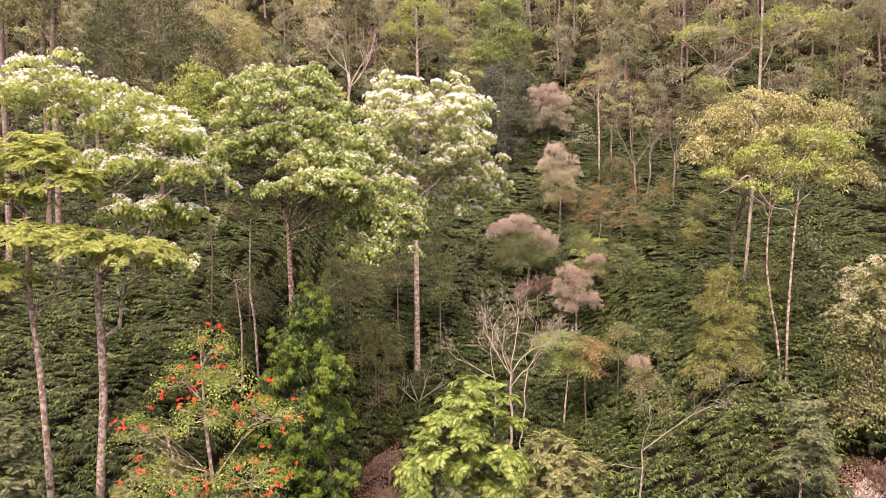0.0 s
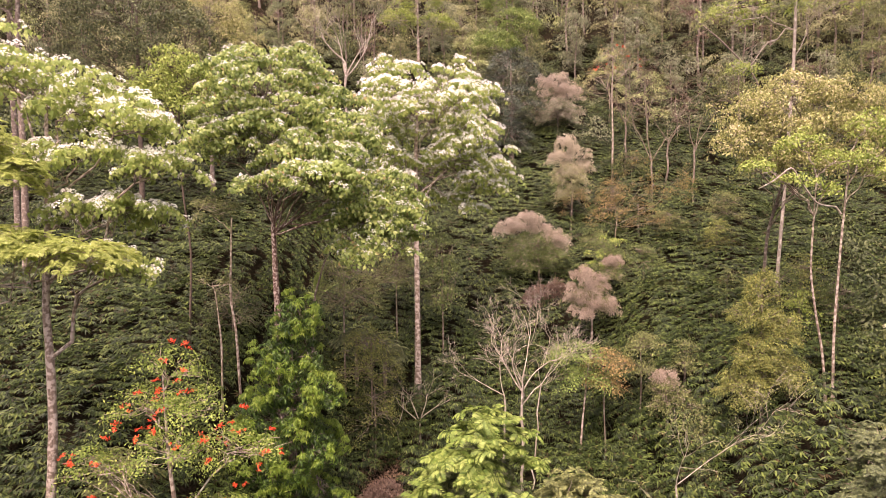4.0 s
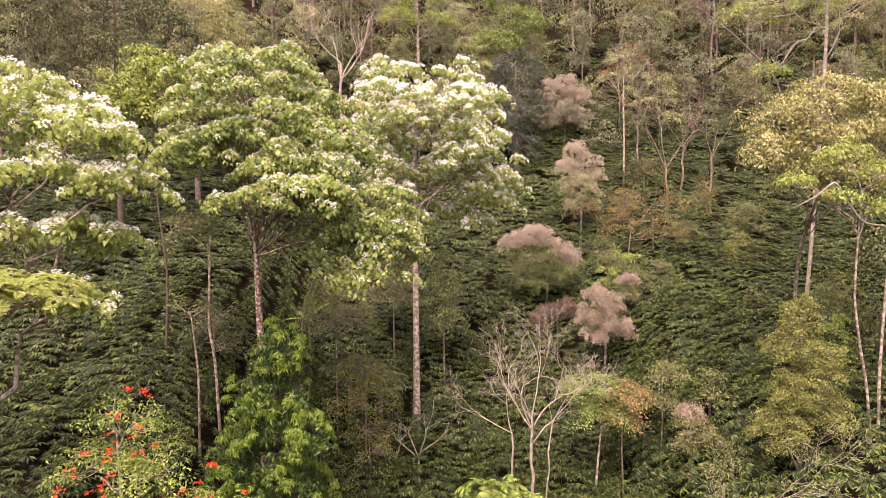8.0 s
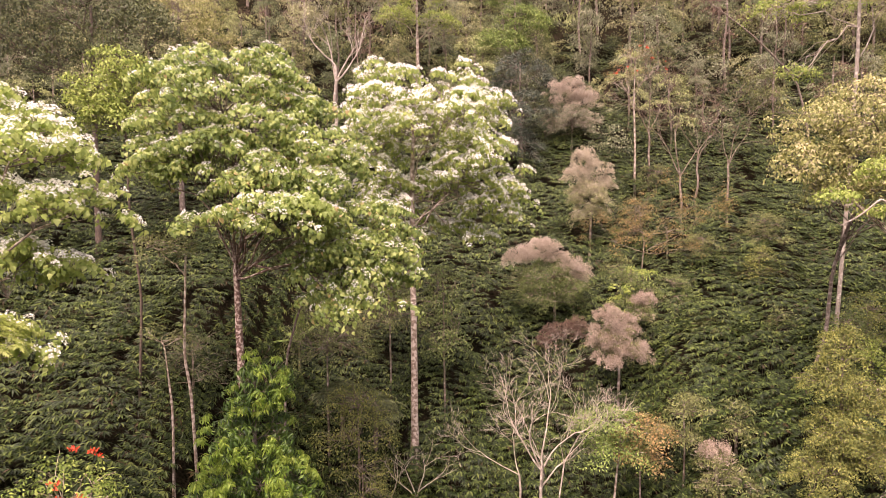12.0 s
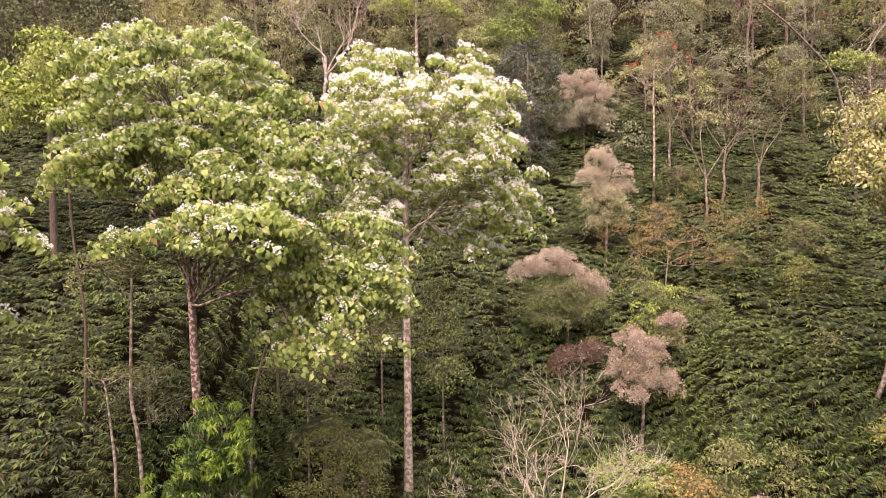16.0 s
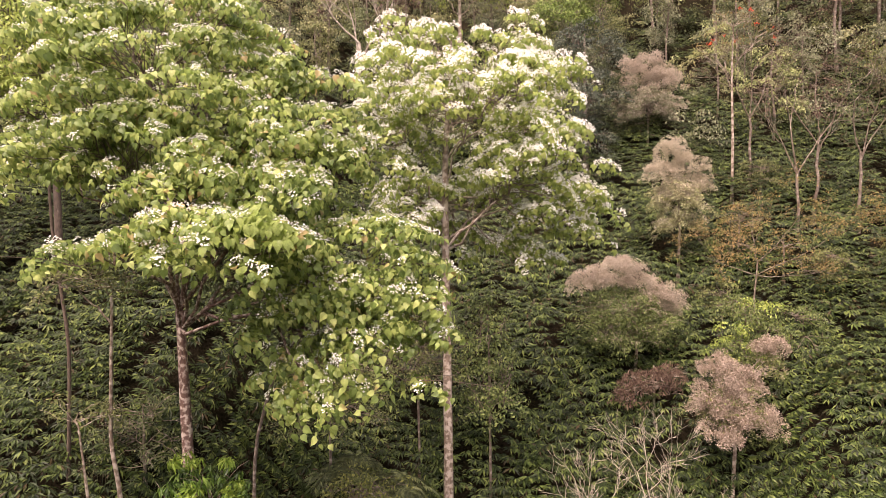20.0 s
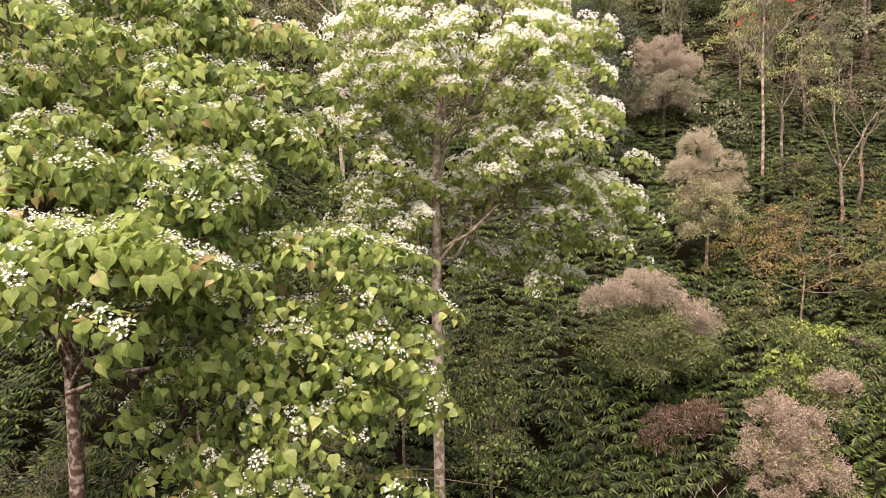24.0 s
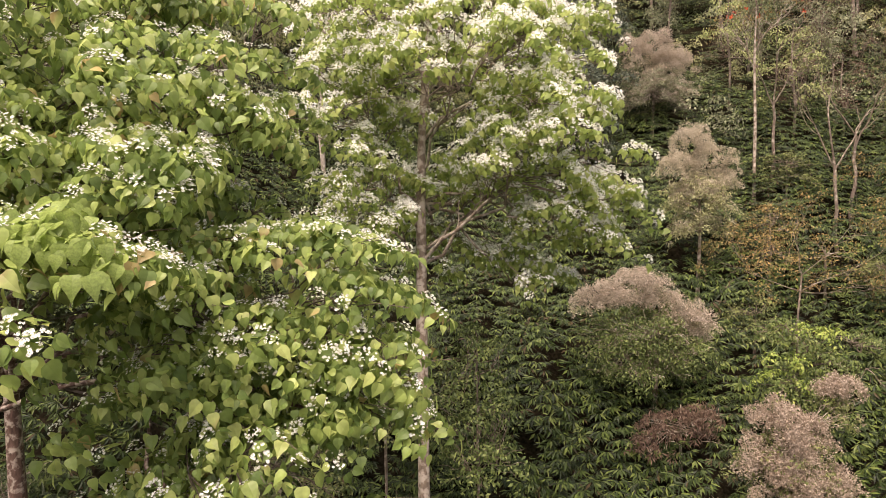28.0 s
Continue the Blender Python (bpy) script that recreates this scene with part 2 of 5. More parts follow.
BARK_GREY = bark_mat("grey_brown_bark", (0.075, 0.055, 0.04), (0.18, 0.135, 0.10), (0.32, 0.27, 0.22), 0.42)
DEAD = bark_mat("bleached_dead_wood", (0.17, 0.138, 0.105), (0.30, 0.255, 0.205), (0.44, 0.39, 0.32), 0.42)
TWIG = bark_mat("dark_twig", (0.045, 0.03, 0.022), (0.11, 0.08, 0.055), (0.20, 0.16, 0.12), 0.3)

# ---- ground form: a gully that runs up into a steep hillside ----
COLS = [-14.0, -2.0, 6.0, 13.0]
LINES = [-40, 0, 18, 24, 30, 36, 42, 48, 56, 80, 130, 200]
RISE = [
    [1.0, 2.5, 6.0, 9.0, 12.0, 15.5, 19.0, 22.5, 28.5, 48.5, 88.0, 100.0],
    [-2.0, -0.5, 3.0, 4.4, 6.6, 10.2, 15.3, 20.5, 27.5, 48.0, 88.0, 100.0],
    [-2.0, -0.5, 3.0, 4.8, 7.0, 10.2, 15.0, 20.5, 27.5, 48.0, 88.0, 100.0],
    [0.0, 2.0, 5.5, 8.6, 11.6, 13.3, 16.4, 20.8, 27.5, 48.0, 88.0, 100.0],
]
CANOPY = 1.25


def smooth_lines(y, row):
    return sum(np.interp(y + d, LINES, row) for d in (-2, -1, 0, 1, 2)) / 5


def height(x, y):
    """Height of the ground at x, y (numbers or arrays)."""
    x, y = np.asarray(x, float), np.asarray(y, float)
    cols = np.stack([smooth_lines(y, r) for r in RISE])
    w = np.stack([np.exp(-((x - c) / 4.6) ** 2) + 1e-9 * np.exp(-np.abs(x - c) / 30) for c in COLS])
    z = (cols * w).sum(0) / w.sum(0)
    bumps = 0.22 * np.sin(0.9 * x + 0.4 * y) * np.cos(0.7 * y - 0.3 * x) + 0.12 * np.sin(2.1 * x - 1.3 * y)
    return z - CANOPY + bumps


def at_ground(x, y):
    return float(height(x, y))


# ---- mesh helpers ----
rng = np.random.default_rng(7)


def mesh_of(name, verts, tris, material, smooth=False):
    me = bpy.data.meshes.new(name)
    verts, tris = np.asarray(verts, np.float32), np.asarray(tris, np.int32)
    me.vertices.add(len(verts))
    me.vertices.foreach_set("co", verts.ravel())
    me.loops.add(tris.size)
    me.loops.foreach_set("vertex_index", tris.ravel())
    me.polygons.add(len(tris))
    me.polygons.foreach_set("loop_start", np.arange(0, tris.size, 3, dtype=np.int32))
    me.polygons.foreach_set("use_smooth", np.full(len(tris), smooth))
    me.materials.append(material)
    me.update(calc_edges=True)
    return me


def part(name, geometry, material, parent, label="", kind="", smooth=False):
    """One mesh object under a thing or a part. geometry: (verts, tris) in the thing's own coordinates."""
    ob = new(name, mesh_of(name, geometry[0], geometry[1], material, smooth))
    ob.parent = parent
    return tagged(ob, label, kind=kind)


def join(pieces):
    verts, tris, k = [], [], 0
    for v, t in pieces:
        verts.append(v), tris.append(np.asarray(t) + k)
        k += len(v)
    return np.concatenate(verts), np.concatenate(tris)


def tube(points, radii, sides=7, rough=0.0):
    """A round tapering stem along points."""
    p, r = np.asarray(points, float), np.asarray(radii, float)
    d = np.gradient(p, axis=0)
    d /= np.linalg.norm(d, axis=1)[:, None] + 1e-9
    ref = np.where(np.abs(d[:, 2:3]) > 0.9, np.array([[1.0, 0, 0]]), np.array([[0, 0, 1.0]]))
    ref = np.broadcast_to(ref[:1], d.shape)
    u = np.cross(d, ref)
    u /= np.linalg.norm(u, axis=1)[:, None] + 1e-9
    w = np.cross(d, u)
    a = np.linspace(0, 2 * math.pi, sides, endpoint=False)
    rr = r[:, None] * (1 + rough * rng.normal(0, 1, (len(p), sides)))
    v = p[:, None] + rr[..., None] * (np.cos(a)[None, :, None] * u[:, None] + np.sin(a)[None, :, None] * w[:, None])
    n, t = len(p), []
    i = np.arange(sides)
    j = (i + 1) % sides
    for k in range(n - 1):
        a0, b0, a1, b1 = k * sides + i, k * sides + j, (k + 1) * sides + i, (k + 1) * sides + j
        t += [np.stack([a0, b0, b1], 1), np.stack([a0, b1, a1], 1)]
    return v.reshape(-1, 3), np.concatenate(t)


def bend(a, b, sag=0.15, n=6, wob=0.04):
    """Points of a limb from a to b, first steep and then outward, slightly crooked."""
    a, b = np.asarray(a, float), np.asarray(b, float)
    s = np.linspace(0, 1, n)[:, None]
    length = np.linalg.norm(b - a)
    p = a + (b - a) * s
    p[:, 2] += (sag * length * np.sin(math.pi * s[:, 0]))
    k = rng.normal(0, wob * length, (n, 3))
    k[0] = k[-1] = 0
    return p + k


def frames_of(pos, axis, yaw, scale):
    """Stacked 3x4 placements: local z along axis, turned by yaw."""
    z = axis / (np.linalg.norm(axis, axis=1)[:, None] + 1e-9)
    ref = np.where(np.abs(z[:, 2:3]) > 0.95, np.array([[1.0, 0, 0]]), np.array([[0, 0, 1.0]]))
    x = np.cross(ref, z)
    x /= np.linalg.norm(x, axis=1)[:, None] + 1e-9
    y = np.cross(z, x)
    c, s = np.cos(yaw)[:, None], np.sin(yaw)[:, None]
    return np.stack([(x * c + y * s) * scale[:, None], (y * c - x * s) * scale[:, None], z * scale[:, None], pos], 2)


def scatter(templates, m):
    """One mesh of many template copies, a random template at each placement."""
    pick = rng.integers(0, len(templates), len(m))
    out = []
    for k, (v, t) in enumerate(templates):
        q = m[pick == k]
        if not len(q):
            continue
        vv = np.einsum("nij,vj->nvi", q[:, :, :3], v) + q[:, None, :, 3]
        tt = t[None] + (np.arange(len(q)) * len(v))[:, None, None]
        out.append((vv.reshape(-1, 3), tt.reshape(-1, 3)))
    return join(out)


# ---- leaf shapes: (x along, half width, z) stations, base at the origin ----
def blade(stations, fold=0.25, droop=0.5):
    """A leaf with a folded midrib that bends down along its length."""
    v, t = [], []
    for x, w, in stations:
        z = -droop * x * x
        v += [(x, 0, z), (x, w, z + fold * w), (x, -w, z + fold * w)]
    for k in range(len(stations) - 1):
        a, b = 3 * k, 3 * (k + 1)
        t += [(a, b, b + 1), (a, b + 1, a + 1), (a, a + 2, b + 2), (a, b + 2, b)]
    v, t = np.array(v, float), np.array(t)
    area = np.linalg.norm(np.cross(v[t[:, 1]] - v[t[:, 0]], v[t[:, 2]] - v[t[:, 0]]), axis=1)
    return v, t[area > 1e-9]


HEART = [(0.0, 0.03), (-0.06, 0.30), (0.15, 0.47), (0.45, 0.43), (0.80, 0.18), (1.12, 0.0)]
HEART_FAR = [(0.0, 0.22), (0.25, 0.44), (1.0, 0.0)]
OVAL = [(0.0, 0.0), (0.45, 0.25), (1.0, 0.0)]
SLIM = [(0.0, 0.0), (0.45, 0.13), (1.0, 0.0)]


def sliver(width, droop=0.2):
    """A narrow flat leaf of two triangles."""
    return np.array([(0, 0, 0), (0.45, width, -0.2 * droop), (1, 0, -droop), (0.45, -width, -0.2 * droop)], float), np.array([(0, 2, 1), (0, 3, 2)])


def turn(v, rx=0.0, ry=0.0, rz=0.0, move=(0, 0, 0), size=1.0):
    e = np.array(Euler((rx, ry, rz)).to_matrix())
    return (v * size) @ e.T + np.array(move)


def rosette(shape, n, size, pitch=(-0.2, 0.7), stalk=0.3, fold=0.25, droop=0.4, rise=0.15, fan=math.pi * 2):
    """A twig's end: n leaves around it on stalks, outer ones hanging."""
    out = []
    for k in range(n):
        v, t = blade(shape, fold, droop) if isinstance(shape, list) else sliver(shape, droop)
        a = fan * (k + rng.uniform(-0.35, 0.35)) / n - fan / 2
        tilt, s = rng.uniform(*pitch), size * rng.uniform(0.65, 1.15)
        st = stalk * rng.uniform(0.4, 1.2)
        v = turn(v, rng.uniform(-0.5, 0.5), tilt, 0, (0, 0, 0), s)
        v = turn(v, 0, 0, a, (st * math.cos(a), st * math.sin(a), rng.uniform(-1, 1) * rise))
        out.append((v, t))
    return join(out)


def frond(pairs, length, leaflet, width=0.2, droop=0.5, lift=0.2):
    """A feathered leaf: leaflets in pairs along an arching midrib."""
    out = []
    for k in range(pairs):
        s = (k + 0.7) / pairs
        x, z = length * s, length * (lift * s - droop * s * s)
        size = leaflet * (0.55 + 0.9 * math.sin(math.pi * min(1, s * 0.85 + 0.1)))
        for side in (-1, 1):
            v, t = sliver(width, 0.25)
            out.append((turn(v, 0, 0.15, side * rng.uniform(0.95, 1.2), (x, 0, z), size), t))
    rib = np.array([(length * s, 0, length * (lift * s - droop * s * s)) for s in (0, 0.3, 0.6, 1)])
    out.append(tube(rib, [0.012 * length, 0.01 * length, 0.007 * length, 0.003 * length], 3))
    return join(out)


def frond_ring(n, pairs, length, leaflet, width=0.2, droop=0.6, lift=0.5):
    out = []
    for k in range(n):
        v, t = frond(pairs, length * rng.uniform(0.7, 1.1), leaflet, width, droop, lift)
        out.append((turn(v, 0, rng.uniform(-0.4, 0.3), 2 * math.pi * (k + rng.uniform(-0.3, 0.3)) / n), t))
    return join(out)


def panicle(n, radius, petal, tall=0.5, petals=5):
    """A loose head of small five-petalled flowers."""
    out = []
    ang = np.linspace(0, 2 * math.pi, petals, endpoint=False)
    half = 2.5 / petals
    star = [(0, 0, 0)]
    for a in ang:
        star += [(math.cos(a - half) * 0.8, math.sin(a - half) * 0.8, 0.35), (math.cos(a + half) * 0.8, math.sin(a + half) * 0.8, 0.35)]
    st = np.array([(0, 1 + 2 * k, 2 + 2 * k) for k in range(petals)])
    for k in range(n):
        a, r = rng.uniform(0, 2 * math.pi), radius * math.sqrt(rng.uniform(0, 1))
        v = turn(np.array(star, float), rng.uniform(-0.7, 0.7), rng.uniform(-0.7, 0.7), a,
                 (r * math.cos(a), r * math.sin(a), tall * radius * (1 - (r / radius) ** 2) + rng.uniform(-0.3, 0.3) * radius), petal * rng.uniform(0.7, 1.2))
        out.append((v, st))
    return join(out)


def fluff(n, radius, size):
    """A puff of tiny seed stalks, thickest near its rim."""
    out = []
    for k in range(n):
        d = rng.normal(0, 1, 3)
        d[2] = abs(d[2]) * 0.9 - 0.25
        d /= np.linalg.norm(d)
        v, t = sliver(0.26, 0.1)
        v = turn(v, rng.uniform(-1.5, 1.5), rng.uniform(-1.2, 0.6), rng.uniform(0, 6.28), d * radius * rng.uniform(0.55, 1.0), size * rng.uniform(0.6, 1.3))
        out.append((v, t))
    return join(out)


SETS = {
    "tung": [rosette(HEART, 8, 0.128, (0.35, 1.2), 0.17, 0.22, 0.25, 0.06) for k in range(6)],
    "tung_small": [rosette(HEART_FAR, 6, 0.155, (0.3, 1.2), 0.16, 0.12, 0.3, 0.05) for k in range(5)],
    "blossom": [panicle(30, 0.135, 0.034, 0.6, 3) for k in range(4)],
    "blossom_few": [panicle(22, 0.12, 0.024, 0.6, 4) for k in range(4)],
    "oval": [rosette(OVAL, 9, 0.115, (-0.1, 1.0), 0.13, 0.2, 0.3, 0.08) for k in range(4)],
    "slim": [rosette(0.14, 10, 0.18, (0.1, 1.1), 0.08, 0.2, 0.4, 0.06) for k in range(4)],
    "hanging": [rosette(SLIM, 12, 0.28, (0.35, 1.2), 0.05, 0.2, 0.2, 0.08) for k in range(4)],
    "feather": [frond_ring(4, 6, 0.32, 0.075, 0.27, 0.3, 0.15) for k in range(4)],
    "fern": [frond_ring(6, 11, 0.58, 0.15, 0.13, 0.7, 0.45) for k in range(3)],
    "plume_leaf": [frond_ring(5, 8, 0.60, 0.185, 0.19, 0.75, 0.75) for k in range(4)],
    "seed": [fluff(32, 0.15, 0.055) for k in range(5)],
    "scarlet": [fluff(14, 0.10, 0.11) for k in range(3)],
    "small": [rosette(0.24, 8, 0.105, (-0.3, 0.9), 0.14, 0.2, 0.2, 0.1) for k in range(4)],
    "far": [rosette(0.29, 9, 0.155, (-0.1, 1.0), 0.24, 0.2, 0.3, 0.14) for k in range(4)],
    "big": [rosette(OVAL, 6, 0.26, (0.0, 1.1), 0.1, 0.2, 0.3, 0.1) for k in range(3)],
}
TREES = []


def crown_points(lobes, pad, per_area, sprigs, low=-0.25, inner=0.72, flat=1.0):
    """Pads on the upper side of each lobe, and twig ends on each pad: (pads, lobe of each pad, places, axes)."""
    pads, owner, pos, axis = [], [], [], []
    for k, (cx, cy, cz, rx, ry, rz) in enumerate(lobes):
        n = max(3, int(per_area * (rx * ry + rx * rz + ry * rz) / pad ** 2))
        z = rng.uniform(low, 1, n)
        a = rng.uniform(0, 2 * math.pi, n)
        q = np.sqrt(1 - z ** 2)
        d = np.stack([q * np.cos(a), q * np.sin(a), z], 1)
        p = np.array([cx, cy, cz]) + d * np.array([rx, ry, rz]) * rng.uniform(inner, 1.06, (n, 1))
        pads.append(p), owner.append(np.full(n, k))
        m = sprigs
        rho, b = np.sqrt(rng.uniform(0, 1, (n, m))), rng.uniform(0, 2 * math.pi, (n, m))
        size = pad * rng.uniform(0.55, 1.25, (n, 1))
        off = np.stack([rho * np.cos(b) * size, rho * np.sin(b) * size, ((0.30 - 0.62 * rho ** 2) + rng.normal(0, 0.10, (n, m))) * size * flat], 2)
        out = d * np.array([1, 1, 0.5])
        tilt = off.copy()
        tilt[..., 2] -= (off * (out / (np.linalg.norm(out, axis=1)[:, None] + 1e-6))[:, None]).sum(2) * 0.45
        pos.append((p[:, None] + tilt).reshape(-1, 3))
        ax = np.array([0, 0, 1.0]) + 0.45 * d[:, None] + 0.6 * off / size[..., None] * np.array([1, 1, 0.3]) + rng.normal(0, 0.15, off.shape)
        axis.append(ax.reshape(-1, 3))
    return np.concatenate(pads), np.concatenate(owner), np.concatenate(pos), np.concatenate(axis)


def tree(name, label, category, trunk, radii, bark, lobes, leaves, leafmat, pad=0.8, per_area=1.6, sprigs=14, size=1.0,
         bloom=None, bloommat=None, share=0.0, bloom_size=1.0, limb_from=0.45, twig=0.012, limb_r=0.4, low=-0.25, group="", bloom_name="blossom", limbmat=None, sag=0.12, sides=9, inner=0.72, flat=1.0, each=2, wob=0.035, extra=None, rise=0.35, gather=0.0, twigmat=None):
    """A tree: trunk along points, a limb to each lobe of the crown, twigs to each pad, leaves and blossoms at the twig ends."""
    trunk = np.asarray(trunk, float)
    foot = trunk[0].copy()
    root = tagged(new(name), label, category, group)
    root.location = foot
    s = np.linspace(0, 1, len(trunk))
    fine = np.linspace(0, 1, max(9, len(trunk) * 4))
    pts = np.stack([np.interp(fine, s, trunk[:, k]) for k in range(3)], 1)
    pts[1:-1] = (pts[:-2] + 2 * pts[1:-1] + pts[2:]) / 4
    rad = np.interp(fine, np.linspace(0, 1, len(radii)), radii)
    rad[0] *= 1.5
    rad[1] *= 1.12
    pts[0, 2] -= 0.25
    part("trunk", tube(pts - foot, rad, sides, 0.04), bark, root, smooth=True)
    if lobes:
        pads, owner, pos, axis = crown_points(lobes, pad, per_area, sprigs, low, inner, flat)
        for k, lobe in enumerate(lobes):
            c = np.array(lobe[:3]) - np.array([0, 0, 0.25 * lobe[5]])
            reach = np.linalg.norm(pts[:, :2] - c[:2], axis=1)
            ok = (pts[:, 2] < c[2] - rise * reach) & (fine > limb_from)
            i = int(np.nonzero(ok)[0][-1]) if ok.any() else int(len(pts) * min(0.9, limb_from + 0.1))
            line = bend(pts[i], c, sag, 7, wob)
            r0 = max(0.025, rad[i] * (limb_r + 0.3 * (len(lobes) < 3)))
            limb = part("limb", tube(line - foot, np.linspace(r0, 0.018, 7), 6, 0.03), limbmat or bark, root, smooth=True)
            twigs = []
            mine = pads[owner == k]
            boughs = []
            for p in mine[:len(mine) // 9 if len(mine) > 14 else 0]:
                boughs.append(bend(line[int(rng.integers(2, 6))], c + (p - c) * 0.8, 0.1, 6, 0.08))
                twigs.append(tube(boughs[-1] - foot, np.linspace(max(twig * 1.5, r0 * 0.45), twig * 0.8, 6), 4))
            for p in mine:
                start = line[int(rng.integers(2, 7))]
                if boughs:
                    near = min(boughs, key=lambda b: np.linalg.norm(b[4] - p))
                    start = near[int(rng.integers(2, 5))]
                tw = bend(start, p - np.array([0, 0, 0.1]), 0.05, 5, 0.05)
                twigs.append(tube(tw - foot, np.linspace(max(twig, r0 * 0.28) if not boughs else twig, twig * 0.45, 5), 3))
                for e in range(each):
                    f = p + rng.normal(0, 0.5, 3) * pad * np.array([1, 1, 0.3])
                    twigs.append(tube(np.array([tw[3], (tw[3] + f) / 2 + [0, 0, 0.05], f]) - foot, [twig * 0.7, twig * 0.5, twig * 0.3], 3))
            part("twigwork", join(twigs), twigmat or limbmat or bark, limb, kind="stuff")
        if leaves:
            m = frames_of(pos - foot, axis, rng.uniform(0, 6.28, len(pos)), size * rng.uniform(0.75, 1.2, len(pos)))
            part("foliage", scatter(SETS[leaves], m), leafmat, root, kind="stuff")
        if bloom:
            top = axis[:, 2] / np.linalg.norm(axis, axis=1)
            keep = rng.uniform(0, 1, len(pos)) < share * np.clip(0.4 + top - 2 * gather * (0.93 - top), 0, 1.3)
            p = pos[keep] - foot + np.array([0, 0, 0.06 * size])
            m = frames_of(p, axis[keep], rng.uniform(0, 6.28, len(p)), bloom_size * rng.uniform(0.7, 1.3, len(p)))
            part(bloom_name, scatter(SETS[bloom], m), bloommat, root, kind="stuff")
    for nm, more, kind, mat, psize, dens, count, big, deep in extra or ():
        pads, owner, pos, axis = crown_points(more, psize, dens, count, -0.5, deep)
        m = frames_of(pos - foot, axis, rng.uniform(0, 6.28, len(pos)), big * rng.uniform(0.75, 1.2, len(pos)))
        part(nm, scatter(SETS[kind], m), mat, root, kind="stuff")
    TREES.append(root)
    return root


# ---- ground ----
def ground_sheet():
    xs = np.concatenate([np.linspace(-400, -60, 12), np.arange(-55, 56, 0.8), np.linspace(60, 400, 12)])
    ys = np.concatenate([np.linspace(-400, -30, 12), np.arange(-25, 90, 0.8), np.linspace(95, 400, 14)])
    gx, gy = np.meshgrid(xs, ys)
    v = np.stack([gx, gy, height(gx, gy)], 2).reshape(-1, 3)
    nx = len(xs)
    i = (np.arange(len(ys) - 1)[:, None] * nx + np.arange(nx - 1)[None]).ravel()
    t = np.concatenate([np.stack([i, i + 1, i + nx + 1], 1), np.stack([i, i + nx + 1, i + nx], 1)])
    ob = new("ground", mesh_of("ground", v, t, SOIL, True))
    return tagged(ob, "steep brown-black hillside soil under leaf litter, bamboo shade painted in", "ground", kind="structure")


ground_sheet()

# ---- understorey: broad-leaved dwarf bamboo ----
REED_FAR = [(0.0, 0.02), (0.42, 0.125), (1.0, 0.0)]


def spray(shape, n, size):
    """A cane's end: long leaves spread like a fan towards +x, their tips hanging a little."""
    out = []
    for k in range(n):
        v, t = blade(shape, 0.12, rng.uniform(0.12, 0.4)) if isinstance(shape, list) else sliver(shape, rng.uniform(0.12, 0.4))
        a = math.radians(215) * ((k + 0.5) / n - 0.5) + rng.uniform(-0.1, 0.1)
        v = turn(v, rng.uniform(-0.2, 0.2), rng.uniform(0.0, 0.25), 0, (0, 0, 0), size * rng.uniform(0.8, 1.1))
        out.append((turn(v, 0, 0, a, (0.05 * math.cos(a), 0.05 * math.sin(a), rng.uniform(-0.015, 0.015))), t))
    return join(out)


FAN = [spray(REED_FAR, 7, 0.24) for k in range(6)]
FAN_FAR = [spray(0.14, 7, 0.25) for k in range(6)]


def clump_parts(fans, upper, lower):
    """A patch of about a metre: a tier of open sprays on top, hidden ones below, canes."""
    canes, pos, ax, yaw = [], [], [], []
    wave = rng.uniform(0, 6.28)
    for k in range(upper + lower):
        x, y = rng.uniform(-0.65, 0.65), rng.uniform(-0.6, 0.6)
        if k < upper:
            row = k % 3
            x = -0.5 + 1.05 * (k // 3 + 0.5 * (row == 1)) / (upper // 3) + rng.normal(0, 0.05)
            y = -0.34 + 0.28 * row + 0.05 * math.sin(5 * x + 2 * row + wave) + rng.normal(0, 0.02)
        z = CANOPY * 0.85 + rng.normal(0, 0.045) if k < upper else CANOPY * rng.uniform(0.15, 0.55)
        top = np.array([x, y, z])
        if k % 3 == 0:
            canes.append(tube(np.array([(x * 0.6, y * 0.6 + 0.1, -0.4), (x * 0.8, y * 0.8 + 0.06, z * 0.6), top]), [0.012, 0.009, 0.005], 3))
        pos.append(top)
        ax.append((rng.normal(0, 0.14), 0.42 + rng.normal(0, 0.13), 1))
        yaw.append(-math.pi / 2 + rng.normal(0, 0.32))
    pos, ax, yaw = np.array(pos), np.array(ax), np.array(yaw)
    z = ax / np.linalg.norm(ax, axis=1)[:, None]
    x = np.stack([np.cos(yaw), np.sin(yaw), np.zeros(len(yaw))], 1)
    x -= z * (x * z).sum(1)[:, None]
    x /= np.linalg.norm(x, axis=1)[:, None]
    y = np.cross(z, x)
    s = rng.uniform(0.75, 1.15, len(pos))[:, None]
    return join(canes), scatter(fans, np.stack([x * s, y * s, z * s, pos], 2))


CLUMPS = [clump_parts(FAN, 21, 9) for k in range(8)]
CLUMPS_FAR = [clump_parts(FAN_FAR, 18, 3) for k in range(8)]


def bare_patch(x, y):
    """A little of the gully floor below the tall pale trunk and a brown bank carry no bamboo."""
    return ((x + 2.9) / 1.5) ** 2 + ((y - 27.8) / 2.6) ** 2 < 1 or ((x - 15.1) / 1.5) ** 2 + ((y - 22.0) / 1.7) ** 2 < 1


